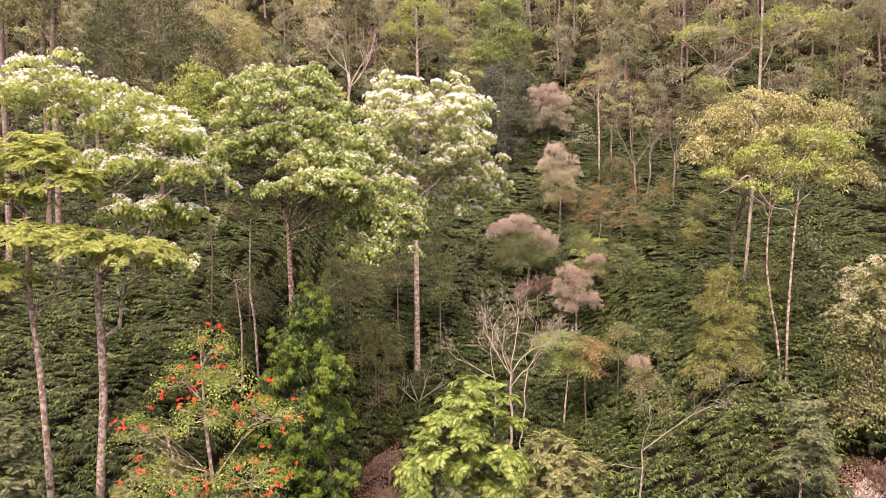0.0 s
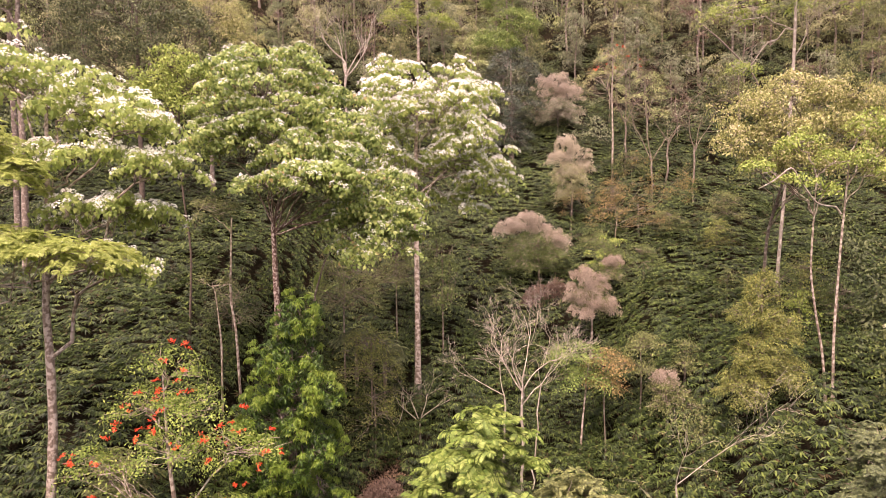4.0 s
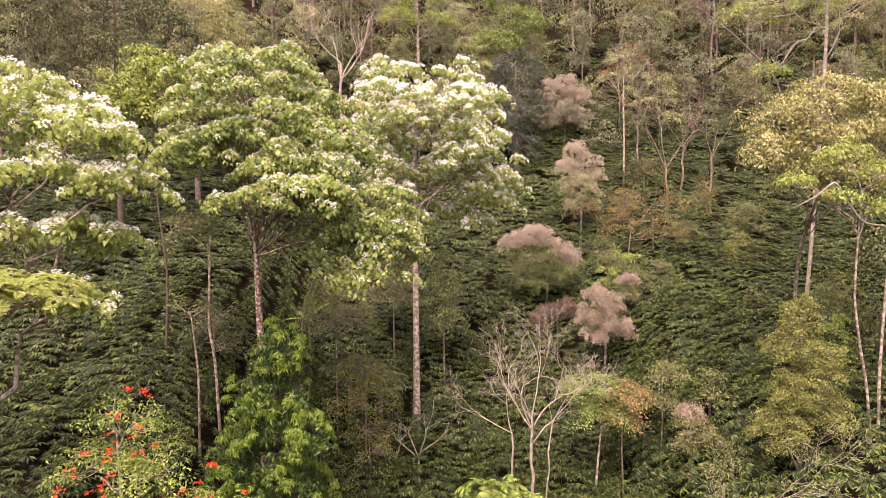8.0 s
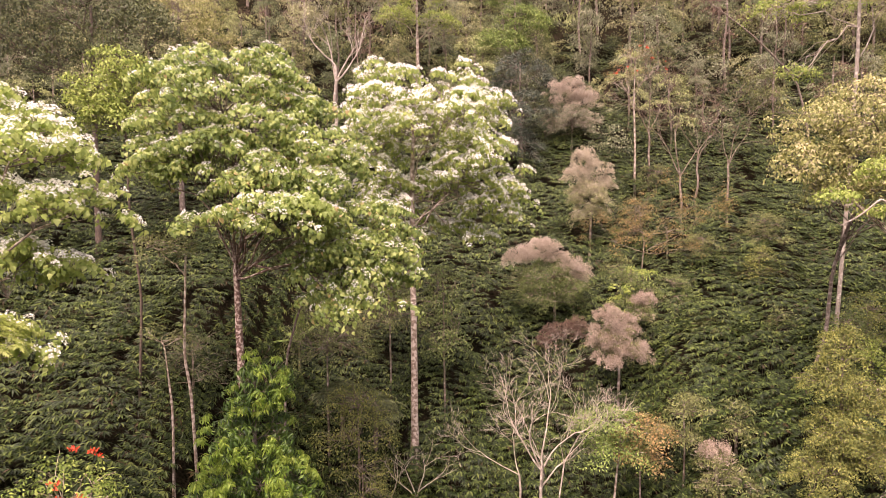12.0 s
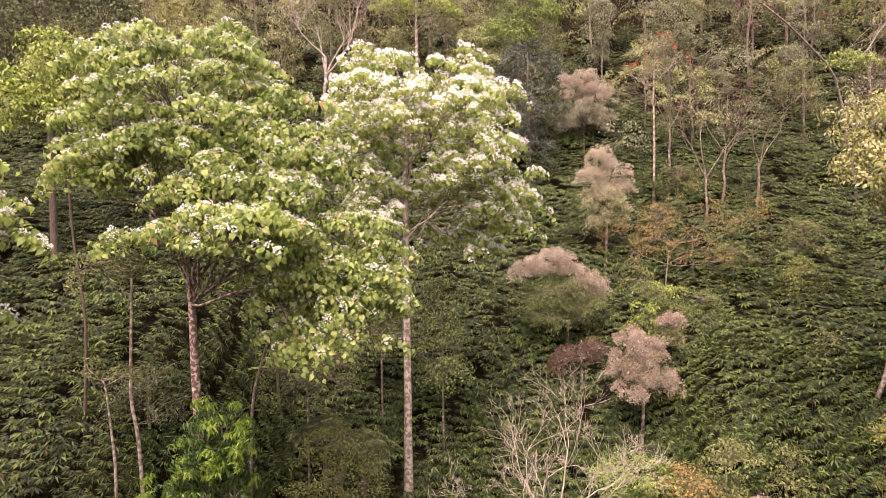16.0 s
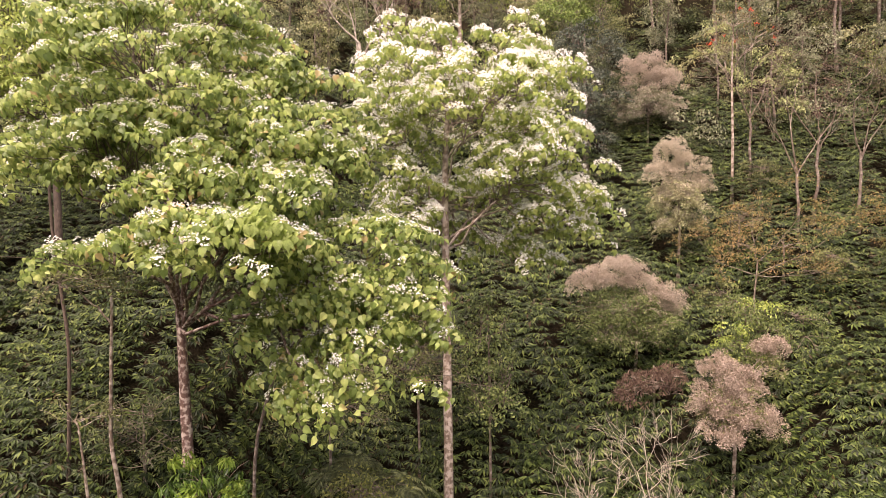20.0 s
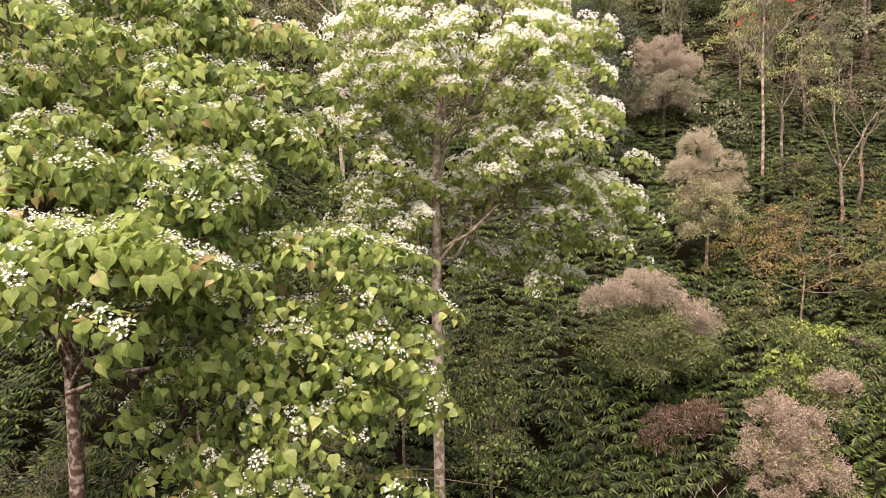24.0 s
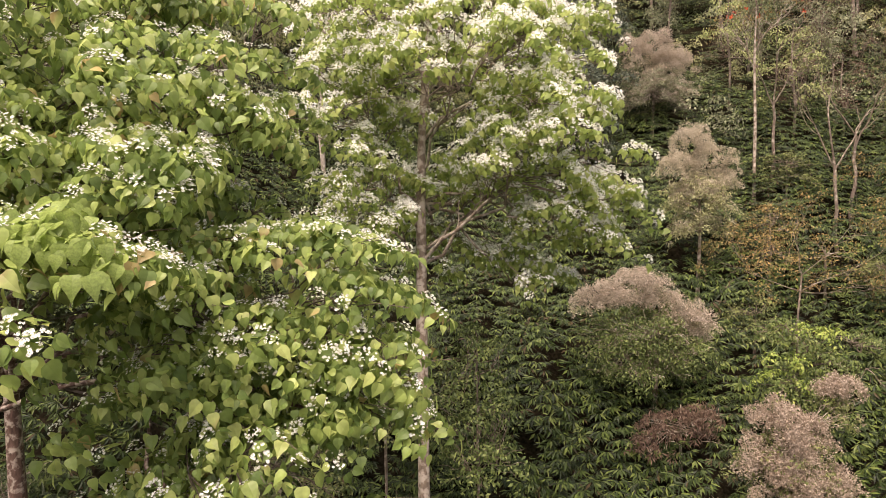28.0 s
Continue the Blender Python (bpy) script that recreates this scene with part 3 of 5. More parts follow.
def plant_bamboo():
    spots = []
    for y in np.arange(15.5, 64, 0.64):
        for x in np.arange(-34, 38, 1.02):
            px, py = x + rng.uniform(-0.2, 0.2), y + rng.uniform(-0.06, 0.06)
            if abs(px - 0.5) > 0.72 * py + 2.0 or bare_patch(px, py):
                continue
            if (py > 53 or py < 20 or abs(px) > 0.55 * py + 4) and rng.uniform() < 0.45:
                continue
            ex = math.atan((at_ground(px, py + 0.5) - at_ground(px, py - 0.5)))
            ey = -math.atan((at_ground(px + 0.5, py) - at_ground(px - 0.5, py)))
            s = rng.uniform(0.85, 1.15)
            m = Matrix.LocRotScale((px, py, at_ground(px, py)), Euler((ex, ey, rng.uniform(-0.14, 0.14))), (s, s, s))
            spots.append((px, py, m))
    spots.sort(key=lambda q: abs(q[1] - 31) + 0.35 * abs(q[0] - 5))
    made = []
    for c, l in CLUMPS:
        root = tagged(new("dwarf_bamboo"), "clump of dark green broad-leaved dwarf bamboo on the slope", "bamboo", "bamboo on the hillside")
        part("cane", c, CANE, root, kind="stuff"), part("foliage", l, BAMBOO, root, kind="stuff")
        made.append(root)
    for k, (x, y, m) in enumerate(spots[:300]):
        o = made[k] if k < len(made) else copy_thing(made[k % len(made)], Matrix.Identity(4))
        o.matrix_basis = m
    m = np.array([np.array(q[2])[:3] for q in spots[300:]])
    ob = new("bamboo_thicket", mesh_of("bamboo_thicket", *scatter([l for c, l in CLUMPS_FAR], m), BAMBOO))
    tagged(ob, "thicket of dark green dwarf bamboo covering the slope", "bamboo", kind="stuff")


plant_bamboo()


def leaf_litter(cx, cy, rx, ry, count):
    """Dry leaves lying over bare ground."""
    a, r = rng.uniform(0, 6.28, count), np.sqrt(rng.uniform(0, 1, count))
    x, y = cx + rx * r * np.cos(a), cy + ry * r * np.sin(a)
    p = np.stack([x, y, height(x, y) + rng.uniform(0.04, 0.12, count)], 1)
    up = np.stack([rng.normal(0, 0.25, count), rng.normal(-0.45, 0.25, count), np.ones(count)], 1)
    ob = new("leaf_litter", mesh_of("leaf_litter", *scatter(SETS["small"], frames_of(p, up, rng.uniform(0, 6.28, count), rng.uniform(0.7, 1.2, count))), LITTER))
    tagged(ob, "dry tan leaves lying on the bare bank", "leaf litter", kind="stuff")


leaf_litter(-2.9, 27.6, 1.7, 3.2, 1500)
leaf_litter(15.1, 22.0, 1.5, 1.7, 700)


# ---- the tung trees ----
def foot(x, y, lift=0.0):
    return (x, y, at_ground(x, y) + lift)


tree("tung_tree", "spreading tung tree with heart-shaped leaves and few white blossoms", "tree",
     [foot(-6.7, 28.3), (-6.75, 28.3, 12), (-6.8, 28.3, 14), (-6.85, 28.3, 16.2)], [0.155, 0.13, 0.12, 0.10], BARK_TUNG,
     [(-6.8, 28.3, 20.5, 3.2, 2.9, 2.7), (-4.1, 27.8, 19.7, 1.8, 1.8, 1.6), (-6.0, 24.6, 17.5, 1.2, 1.0, 0.35), (-5.0, 24.9, 17.85, 1.0, 0.9, 0.4), (-4.0, 24.7, 17.85, 0.9, 0.7, 0.35), (-3.3, 24.8, 17.7, 0.6, 0.6, 0.3), (-5.4, 26.4, 18.7, 1.5, 1.1, 0.7), (-3.9, 26.2, 18.6, 1.2, 1.0, 0.55),
      (-2.7, 26.9, 17.0, 1.8, 1.7, 1.5), (-2.4, 26.4, 15.5, 1.6, 1.4, 1.2), (-2.7, 25.6, 15.1, 0.6, 0.6, 0.5), (-3.0, 26.8, 16.3, 1.5, 1.3, 0.8), (-1.9, 26.6, 16.2, 1.0, 1.0, 0.7), (-8.8, 27.9, 19.3, 1.3, 1.5, 1.2), (-4.4, 27.2, 18.1, 1.6, 1.5, 0.9), (-6.6, 26.6, 19.3, 2.4, 1.2, 1.2)],
     "tung", TUNG, 0.62, 1.9, 12, 0.97, "blossom_few", BLOSSOM, 0.34, bloom_size=0.82, twigmat=TWIG, limbmat=BARK_TUNG, limb_from=0.8, low=-0.4, limb_r=0.4, wob=0.04, sag=0.16, inner=0.62, flat=0.5, gather=0.25,
     # Inner leaves take a darker leaf colour, the crown's own shade painted in.
     extra=[("shaded_inner_foliage", [(-6.4, 27.5, 17.7, 1.8, 1.2, 0.9), (-5.2, 27.6, 16.8, 1.2, 1.0, 0.7)], "small", SHADE, 0.4, 0.9, 7, 1.0, 0.3)])
tree("tung_tree", "slender tung tree covered with white blossoms, tall bare trunk", "tree",
     [foot(-1.45, 33.4), (-1.4, 33.4, 12), (-1.4, 33.4, 17), (-1.35, 33.4, 20), (-1.1, 33.4, 23.4)], [0.17, 0.135, 0.12, 0.085, 0.03], BARK_PALE,
     [(-0.7, 33.4, 21.7, 3.0, 2.7, 2.4), (-2.4, 33.7, 22.6, 1.6, 1.5, 1.4), (1.1, 33.4, 22.0, 1.5, 1.5, 1.3), (1.5, 33.1, 19.6, 1.7, 1.9, 1.9), (-2.9, 33.2, 20.4, 1.2, 1.7, 1.8), (1.6, 33.6, 18.0, 1.5, 1.4, 0.9), (-2.5, 33.4, 18.4, 1.4, 1.3, 1.0), (0.0, 34.6, 18.8, 2.4, 1.3, 1.4),
      (0.6, 34.2, 16.9, 1.6, 1.2, 0.6), (-0.9, 34.4, 17.4, 1.4, 1.0, 0.7), (-0.6, 32.2, 20.8, 2.4, 1.2, 1.5), (2.4, 33.3, 18.5, 0.9, 0.9, 0.7), (2.5, 33.4, 17.6, 0.8, 0.8, 0.4), (0.6, 33.0, 19.4, 1.5, 0.9, 1.1), (-2.7, 32.8, 19.2, 1.0, 0.9, 0.7)],
     "tung_small", TUNG_PALE, 0.5, 0.88, 7, 0.98, "blossom", BLOSSOM, 0.9, twigmat=BARK_GREY, limb_from=0.5, low=-0.45, inner=0.5, flat=0.8, rise=0.6, wob=0.06, gather=0.35)
tree("tung_tree", "tung tree with pale forked trunk and tiers of white blossoms", "tree",
     [foot(-11.7, 21.2), (-11.62, 21.2, 8.0), (-11.45, 21.2, 10.2), (-11.45, 21.2, 12.2), (-11.6, 21.3, 13.8), (-11.6, 21.6, 17), (-11.8, 22, 20)], [0.155, 0.13, 0.125, 0.12, 0.10, 0.08, 0.04], BARK_PALE,
     [(-13.4, 22.5, 20.9, 2.4, 2.3, 1.2), (-9.5, 22.5, 19.3, 2.0, 1.9, 0.9), (-11.5, 22.8, 20.0, 2.0, 2.0, 1.2), (-10.0, 22.2, 16.5, 2.2, 1.9, 0.7), (-9.7, 21.0, 15.1, 1.5, 1.2, 0.55), (-11.0, 22.2, 18.2, 1.9, 1.7, 0.8), (-8.6, 22.2, 17.9, 1.4, 1.4, 0.7)],
     "tung_small", TUNG_PALE, 0.55, 1.25, 9, 1.0, "blossom", BLOSSOM, 0.34, twigmat=BARK_GREY, limb_from=0.4, low=-0.45, inner=0.45, flat=0.75, rise=1.3, wob=0.06, gather=0.5, limb_r=0.6)
tree("feathery_tree", "young tree with feathery yellow-green foliage and pale crooked trunk", "tree",
     [foot(-12.5, 20.0), (-12.65, 20, 9.5), (-12.8, 20, 12.0), (-13.0, 20, 13.6), (-13.05, 20, 15.0), (-13.0, 20, 18)], [0.12, 0.10, 0.09, 0.08, 0.065, 0.03], BARK_PALE,
     [(-12.7, 20, 18.4, 1.6, 1.5, 0.8), (-11.7, 19.8, 17.6, 1.2, 1.1, 0.5), (-13.5, 19.8, 17.2, 1.2, 1.1, 0.6), (-12.3, 19.5, 15.9, 1.7, 1.4, 0.5),
      (-10.6, 19.6, 15.6, 1.5, 1.2, 0.5), (-9.4, 19.8, 15.4, 1.0, 0.9, 0.4), (-13.4, 19.4, 14.7, 1.0, 1.0, 0.5)],
     "feather", FEATHER, 0.42, 1.5, 7, 0.85, limb_from=0.45, low=-0.6, inner=0.35, flat=0.6, rise=0.9, wob=0.07)
CORAL_LOBES = [(-7.3, 20, 12.3, 0.8, 0.7, 0.6), (-8.2, 20, 11.2, 1.0, 0.9, 0.6), (-6.6, 20, 11.3, 1.1, 0.9, 0.6), (-9.5, 19.9, 9.6, 0.9, 0.8, 0.6), (-7.4, 19.7, 10.1, 1.2, 1.0, 0.6),
               (-5.8, 20, 10.0, 1.1, 0.9, 0.7), (-8.8, 19.6, 8.2, 1.3, 1.0, 0.7), (-6.0, 19.7, 8.3, 1.3, 1.0, 0.7), (-7.3, 19.4, 7.6, 1.4, 1.0, 0.7)]
tree("coral_tree", "coral tree with scarlet flowers on pale bare branches", "tree",
     [foot(-7.3, 20), (-7.35, 20, 7.5), (-7.6, 20, 9.8), (-7.7, 20, 12.2)], [0.085, 0.07, 0.05, 0.018], BARK_PALE, CORAL_LOBES,
     "small", CORAL_LEAF, 0.5, 2.0, 11, 0.9, limb_from=0.08, twig=0.012, limb_r=0.5, wob=0.06, low=-0.4, inner=0.5, sag=0.2, rise=1.1,
     extra=[("scarlet_blossom", [(x, y, z + 0.1, a * 1.1, b * 1.1, c * 1.15) for x, y, z, a, b, c in CORAL_LOBES], "scarlet", SCARLET, 0.16, 0.075, 3, 0.5, 0.95)])
EVERGREEN = [(-5.5, 26.2, 12.7, 0.75, 0.8, 1.0), (-5.9, 26.2, 11.3, 1.25, 1.2, 0.9), (-5.4, 26.0, 10.0, 1.35, 1.3, 0.9), (-6.3, 26.1, 9.2, 1.4, 1.4, 1.0), (-5.3, 25.9, 8.0, 1.5, 1.4, 1.0), (-6.4, 26.0, 7.0, 1.4, 1.4, 1.0), (-5.4, 25.8, 5.9, 1.6, 1.5, 1.1)]
tree("evergreen_tree", "dense dark green evergreen tree with bright drooping leaf tips", "tree",
     [foot(-5.8, 26.2), (-5.8, 26.2, 9), (-5.7, 26.2, 13)], [0.13, 0.1, 0.04], BARK_GREY, EVERGREEN,
     "hanging", MANGO, 0.42, 2.3, 7, 0.72, low=-0.7, inner=0.55,
     extra=[("young_foliage", [(x, y - 0.1, z + 0.12, a * 1.1, b * 1.1, c * 1.1) for x, y, z, a, b, c in EVERGREEN], "hanging", TIPS, 0.22, 0.36, 7, 0.66, 0.95)])
DOME = [(0.8, 17.3, 11.0, 0.9, 0.9, 0.8), (0.2, 17.0, 10.1, 1.0, 1.0, 0.9), (1.2, 17.0, 10.1, 0.9, 0.9, 0.9), (-0.4, 17.2, 9.2, 0.8, 0.8, 0.7), (1.5, 17.2, 9.0, 0.7, 0.8, 0.7)]
tree("feather_leaf_tree", "bright green bushy tree with arching feathered leaves", "tree",
     [foot(0.9, 17.6), (0.9, 17.6, 7), (0.9, 17.6, 10.5)], [0.1, 0.08, 0.03], BARK_GREY,
     [(0.7, 17.5, 10.2, 0.9, 0.9, 0.9), (0.6, 17.5, 8.8, 1.3, 1.2, 1.1), (0.6, 17.5, 7.4, 1.35, 1.3, 1.3), (0.6, 17.5, 6.0, 1.35, 1.3, 1.2)],
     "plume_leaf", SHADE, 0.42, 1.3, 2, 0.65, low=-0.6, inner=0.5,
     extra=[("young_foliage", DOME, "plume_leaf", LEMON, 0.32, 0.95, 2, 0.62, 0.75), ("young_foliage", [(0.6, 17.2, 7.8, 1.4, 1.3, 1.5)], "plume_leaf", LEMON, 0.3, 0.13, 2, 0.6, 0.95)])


def sprout(p, d, length, r, depth, out, ends, wide=0.75, up=0.12):
    """A crooked bare shoot that forks again and again into finer ones."""
    p, d = np.asarray(p, float), np.asarray(d, float)
    line = [p]
    for k in range(5):
        d = d + rng.normal(0, 0.13, 3) + np.array([0, 0, up * 0.3])
        d /= np.linalg.norm(d)
        p = p + d * length / 5
        line.append(p)
    out.append(tube(np.array(line), np.linspace(r, r * 0.5, 6), 5 if r > 0.02 else 3))
    if depth == 0:
        ends.append(p)
        return
    for k in range(3 + int(rng.uniform() < 0.6)):
        e = rng.normal(0, 1, 3) * np.array([1, 0.8, 1])
        e -= d * (e @ d)
        e = d + e / np.linalg.norm(e) * wide * rng.uniform(0.6, 1.3)
        sprout(line[-1] if k < 2 else line[6 - k], e, length * rng.uniform(0.45, 0.75), max(0.0045, r * 0.5 * rng.uniform(0.75, 1.0)), depth - 1, out, ends, wide, up)


def bare_shrub(name, label, stems, material, leaves=None, leafmat=None, size=1.0, each=1):
    """Bare stems, each (foot, fork, radius, boughs): boughs leave the fork as (direction, length, depth)."""
    base = np.array(stems[0][0], float)
    root = tagged(new(name), label, "dead tree")
    root.location = base
    ends = []
    for low, fork, r, boughs in stems:
        low, fork = np.array(low, float), np.array(fork, float)
        line = bend(low - np.array([0, 0, 0.3]), fork, 0.0, 9, 0.008)
        stem = part("stem", tube(line - base, np.linspace(r, r * 0.72, 9), 7, 0.04), material, root, smooth=True)
        for d, length, depth in boughs:
            out = []
            sprout(line[-1 - int(rng.integers(0, 2))], np.array(d) / np.linalg.norm(d), length * 0.5, r * 0.5, depth, out, ends)
            bough = part("bough", (out[0][0] - base, out[0][1]), material, stem, smooth=True)
            twigs = join(out[1:])
            part("twigwork", (twigs[0] - base, twigs[1]), material, stem, kind="stuff")
    if leaves:
        pos = np.repeat(np.array(ends), each, 0) + rng.normal(0, 0.08, (len(ends) * each, 3))
        m = frames_of(pos - base, rng.normal(0, 0.3, pos.shape) + np.array([0, 0, 1]), rng.uniform(0, 6.28, len(pos)), size * rng.uniform(0.7, 1.2, len(pos)))
        part("foliage", scatter(SETS[leaves], m), leafmat, root, kind="stuff")
    TREES.append(root)


bare_shrub("dead_shrub", "leafless bleached dead shrub with many crooked stems",
           [(foot(2.9, 28.1), (2.95, 28.1, 9.4), 0.065, [((-0.62, 0, 0.8), 3.6, 4), ((-0.3, -0.15, 1), 3.2, 4), ((0.08, 0, 1), 4.4, 4), ((0.42, 0.1, 0.9), 3.3, 4), ((0.8, 0, 0.75), 2.8, 4), ((0.2, -0.4, 0.9), 2.6, 4)]),
            (foot(2.2, 28.3), (2.25, 28.3, 9.2), 0.045, [((-0.8, 0, 0.62), 3.0, 4), ((-0.25, 0.2, 1), 2.6, 4)]), (foot(3.3, 28.3), (3.7, 28.2, 9.6), 0.035, [((0.5, 0, 0.9), 2.6, 4)])], DEAD)
bare_shrub("dead_sapling", "leafless grey sapling with white crooked twigs beside a pale trunk",
           [(foot(-1.3, 31.2), (-1.25, 31.2, 7.4), 0.06, [((-0.75, 0, 0.7), 2.6, 2), ((-0.35, 0, 1), 2.8, 2), ((0.05, 0, 1), 2.6, 2), ((0.6, 0, 0.75), 2.2, 2)]),
            (foot(-2.0, 31.0), (-2.4, 31.0, 7.2), 0.05, [((-0.5, 0, 0.9), 2.6, 2), ((0.4, 0, 0.8), 2.2, 2)])], DEAD)
tree("small_tree", "thin small tree with green and rust-tinged leaves", "tree",
     [foot(5.4, 29.3), (5.6, 29.3, 8), (5.9, 29.3, 10.6)], [0.05, 0.04, 0.02], BARK_PALE,
     [(5.4, 29.3, 10.6, 1.1, 0.9, 0.5), (5.6, 29.3, 9.6, 1.0, 0.9, 0.5)], "small", FRESH, 0.42, 2.6, 12, 1.0)
tree("rusty_tree", "thin small tree with rust-orange and olive leaves", "tree",
     [foot(6.6, 29.5), (6.5, 29.4, 8.5), (6.6, 29.3, 10.4)], [0.04, 0.03, 0.015], BARK_GREY,
     [(6.7, 29.2, 10.3, 0.9, 0.8, 0.6), (6.4, 29.2, 9.4, 0.7, 0.7, 0.5)], "small", RUST, 0.42, 2.4, 12, 1.0)
tree("sapling", "slim sapling with fresh green leaves at its top", "tree",
     [foot(8.1, 29.8), (8.2, 29.8, 9.5), (8.15, 29.8, 11.2)], [0.04, 0.03, 0.015], BARK_GREY,
     [(8.2, 29.7, 10.8, 0.8, 0.7, 0.6), (8.1, 29.7, 9.9, 0.9, 0.8, 0.5)], "oval", OLIVE, 0.42, 2.0, 10, 0.9)
tree("bushy_tree", "olive green bushy small tree with leaves to the ground", "tree",
     [foot(11.8, 26.8), (11.8, 26.8, 10), (11.8, 26.8, 13.4)], [0.1, 0.07, 0.03], BARK_GREY,
     [(11.8, 26.8, 13.5, 0.6, 0.6, 0.7), (11.5, 26.7, 12.6, 0.85, 0.8, 0.7), (12.2, 26.6, 12.0, 0.9, 0.9, 0.8), (11.5, 26.5, 11.1, 1.1, 1.0, 0.8), (12.3, 26.5, 10.3, 1.1, 1.0, 0.8), (11.0, 26.4, 9.8, 1.0, 0.9, 0.8)], "oval", OCHRE, 0.34, 2.8, 12, 0.68, low=-0.6, inner=0.4, flat=1.3, each=1)
tree("yellowing_tree", "tall tree with slim pale stem and broad yellowing crown", "tree",
     [foot(13.7, 32.2), (14.5, 32.2, 12.8), (14.5, 31.8, 15.5), (14.6, 30.8, 17.5), (15.0, 29.9, 20)], [0.085, 0.075, 0.065, 0.055, 0.03], BARK_GREY,
     [(12.7, 29.4, 20.7, 1.5, 1.6, 0.9), (14.4, 29.6, 21.4, 1.7, 1.7, 0.8), (16.4, 30.0, 21.2, 1.6, 1.7, 0.8), (18.4, 30.4, 20.8, 1.7, 1.8, 0.9), (11.9, 29.3, 19.4, 1.2, 1.3, 0.8), (13.6, 28.9, 19.7, 1.5, 1.4, 0.8), (15.6, 29.0, 19.9, 1.6, 1.4, 0.8), (17.6, 29.6, 19.4, 1.6, 1.5, 0.9), (14.6, 28.8, 18.5, 1.3, 1.2, 0.9), (18.9, 30.0, 18.2, 1.2, 1.2, 0.9), (12.9, 28.9, 18.5, 1.2, 1.1, 0.9), (16.6, 29.3, 18.4, 1.3, 1.2, 1.0)],
     "oval", YELLOW, 0.42, 1.15, 7, 1.25, limb_from=0.5, low=-0.6, inner=0.4, flat=1.5, rise=0.7, each=1, wob=0.06)
tree("lime_tree", "slim tree with crooked pale stem and lime green leaf tufts", "tree",
     [foot(14.5, 27.3), (14.3, 27.2, 11.0), (13.95, 27.1, 12.6), (13.7, 27, 14.2), (13.8, 26.8, 17.6)], [0.052, 0.048, 0.043, 0.038, 0.022], BARK_PALE,
     [(13.2, 26.8, 18.9, 0.9, 0.9, 0.7), (11.6, 26.4, 17.9, 0.7, 0.7, 0.5), (14.3, 26.5, 18.3, 0.8, 0.8, 0.6), (12.5, 26.5, 17.5, 0.6, 0.6, 0.4), (13.9, 26.4, 17.2, 0.6, 0.6, 0.4)],
     "oval", LIME, 0.32, 0.8, 6, 1.1, limb_from=0.5, low=-0.6, inner=0.4, flat=1.4, rise=0.7, each=1)
tree("lime_tree", "slim straight pale stem with sparse lime green leaf tufts", "tree",
     [foot(14.7, 27.2), (14.72, 27.2, 11.5), (14.85, 27.2, 13.5), (15.0, 27.2, 15.5), (15.3, 27.2, 18.6)], [0.056, 0.05, 0.045, 0.04, 0.022], BARK_PALE,
     [(15.9, 27.0, 19.6, 0.9, 0.9, 0.7), (17.2, 27.1, 19.2, 0.8, 0.8, 0.6), (15.3, 26.8, 18.4, 0.7, 0.7, 0.5), (16.4, 26.8, 18.0, 0.7, 0.7, 0.4)],
     "oval", LIME, 0.32, 0.8, 6, 1.1, limb_from=0.6, low=-0.6, inner=0.4, flat=1.4, rise=0.7, each=1)
tree("dead_branch", "arched bleached dead branch caught against the pale stems", "dead tree",
     [(14.6, 26.62, 16.5), (13.6, 26.4, 16.6), (12.9, 26.2, 17.4), (12.5, 26.1, 18.0), (11.9, 26.1, 17.5), (11.3, 26.1, 17.2)], [0.03, 0.034, 0.034, 0.032, 0.026, 0.015], DEAD, [], None, None)
tree("tall_tree", "tall straight pale trunk with light green leaves high up", "tree",
     [foot(16.4, 34.8), (16.9, 34.8, 18), (17.3, 34.8, 24), (17.5, 34.8, 31)], [0.085, 0.08, 0.075, 0.05], DEAD,
     [(14.2, 34, 26.0, 1.8, 1.6, 0.9), (18.4, 34, 26.6, 1.8, 1.6, 1.0), (16.5, 34, 29.0, 2.6, 2.0, 1.2), (14.6, 34.4, 23.4, 1.2, 1.1, 0.5)], "oval", LIME, 0.5, 0.9, 7, 1.1, limb_from=0.6, rise=0.8, inner=0.4, flat=1.3)
tree("cream_tree", "bushy small tree topped with cream blossom over olive green leaves", "tree",
     [foot(16.2, 24), (16.2, 24, 11), (16.2, 24, 14)], [0.07, 0.06, 0.03], BARK_GREY,
     [(16.3, 23.9, 13.5, 1.1, 1.0, 1.0), (16.1, 23.8, 12.3, 1.4, 1.2, 1.0), (16.1, 23.8, 10.6, 1.4, 1.2, 1.1), (16.0, 23.6, 9.0, 1.5, 1.2, 1.1)], "oval", OLIVE, 0.42, 2.4, 8, 1.15, low=-0.7, inner=0.4, flat=1.2, each=1,
     extra=[("cream_blossom", [(16.3, 23.9, 13.7, 1.15, 1.05, 1.0), (15.9, 23.7, 12.5, 1.35, 1.2, 0.9)], "oval", CREAM, 0.26, 0.7, 7, 0.6, 0.9)])
tree("fine_leaved_tree", "dark olive conical small tree with fine foliage on a red-brown stem", "tree",
     [foot(11.6, 20.6), (11.6, 20.6, 7.5), (11.7, 20.6, 10)], [0.05, 0.04, 0.02], BARK_TUNG,
     [(11.7, 20.5, 9.9, 0.5, 0.5, 0.6), (11.7, 20.4, 9.1, 0.8, 0.8, 0.7), (11.6, 20.4, 8.3, 1.0, 0.9, 0.6)], "feather", SHADE, 0.34, 2.0, 6, 0.65, low=-0.6, inner=0.4)
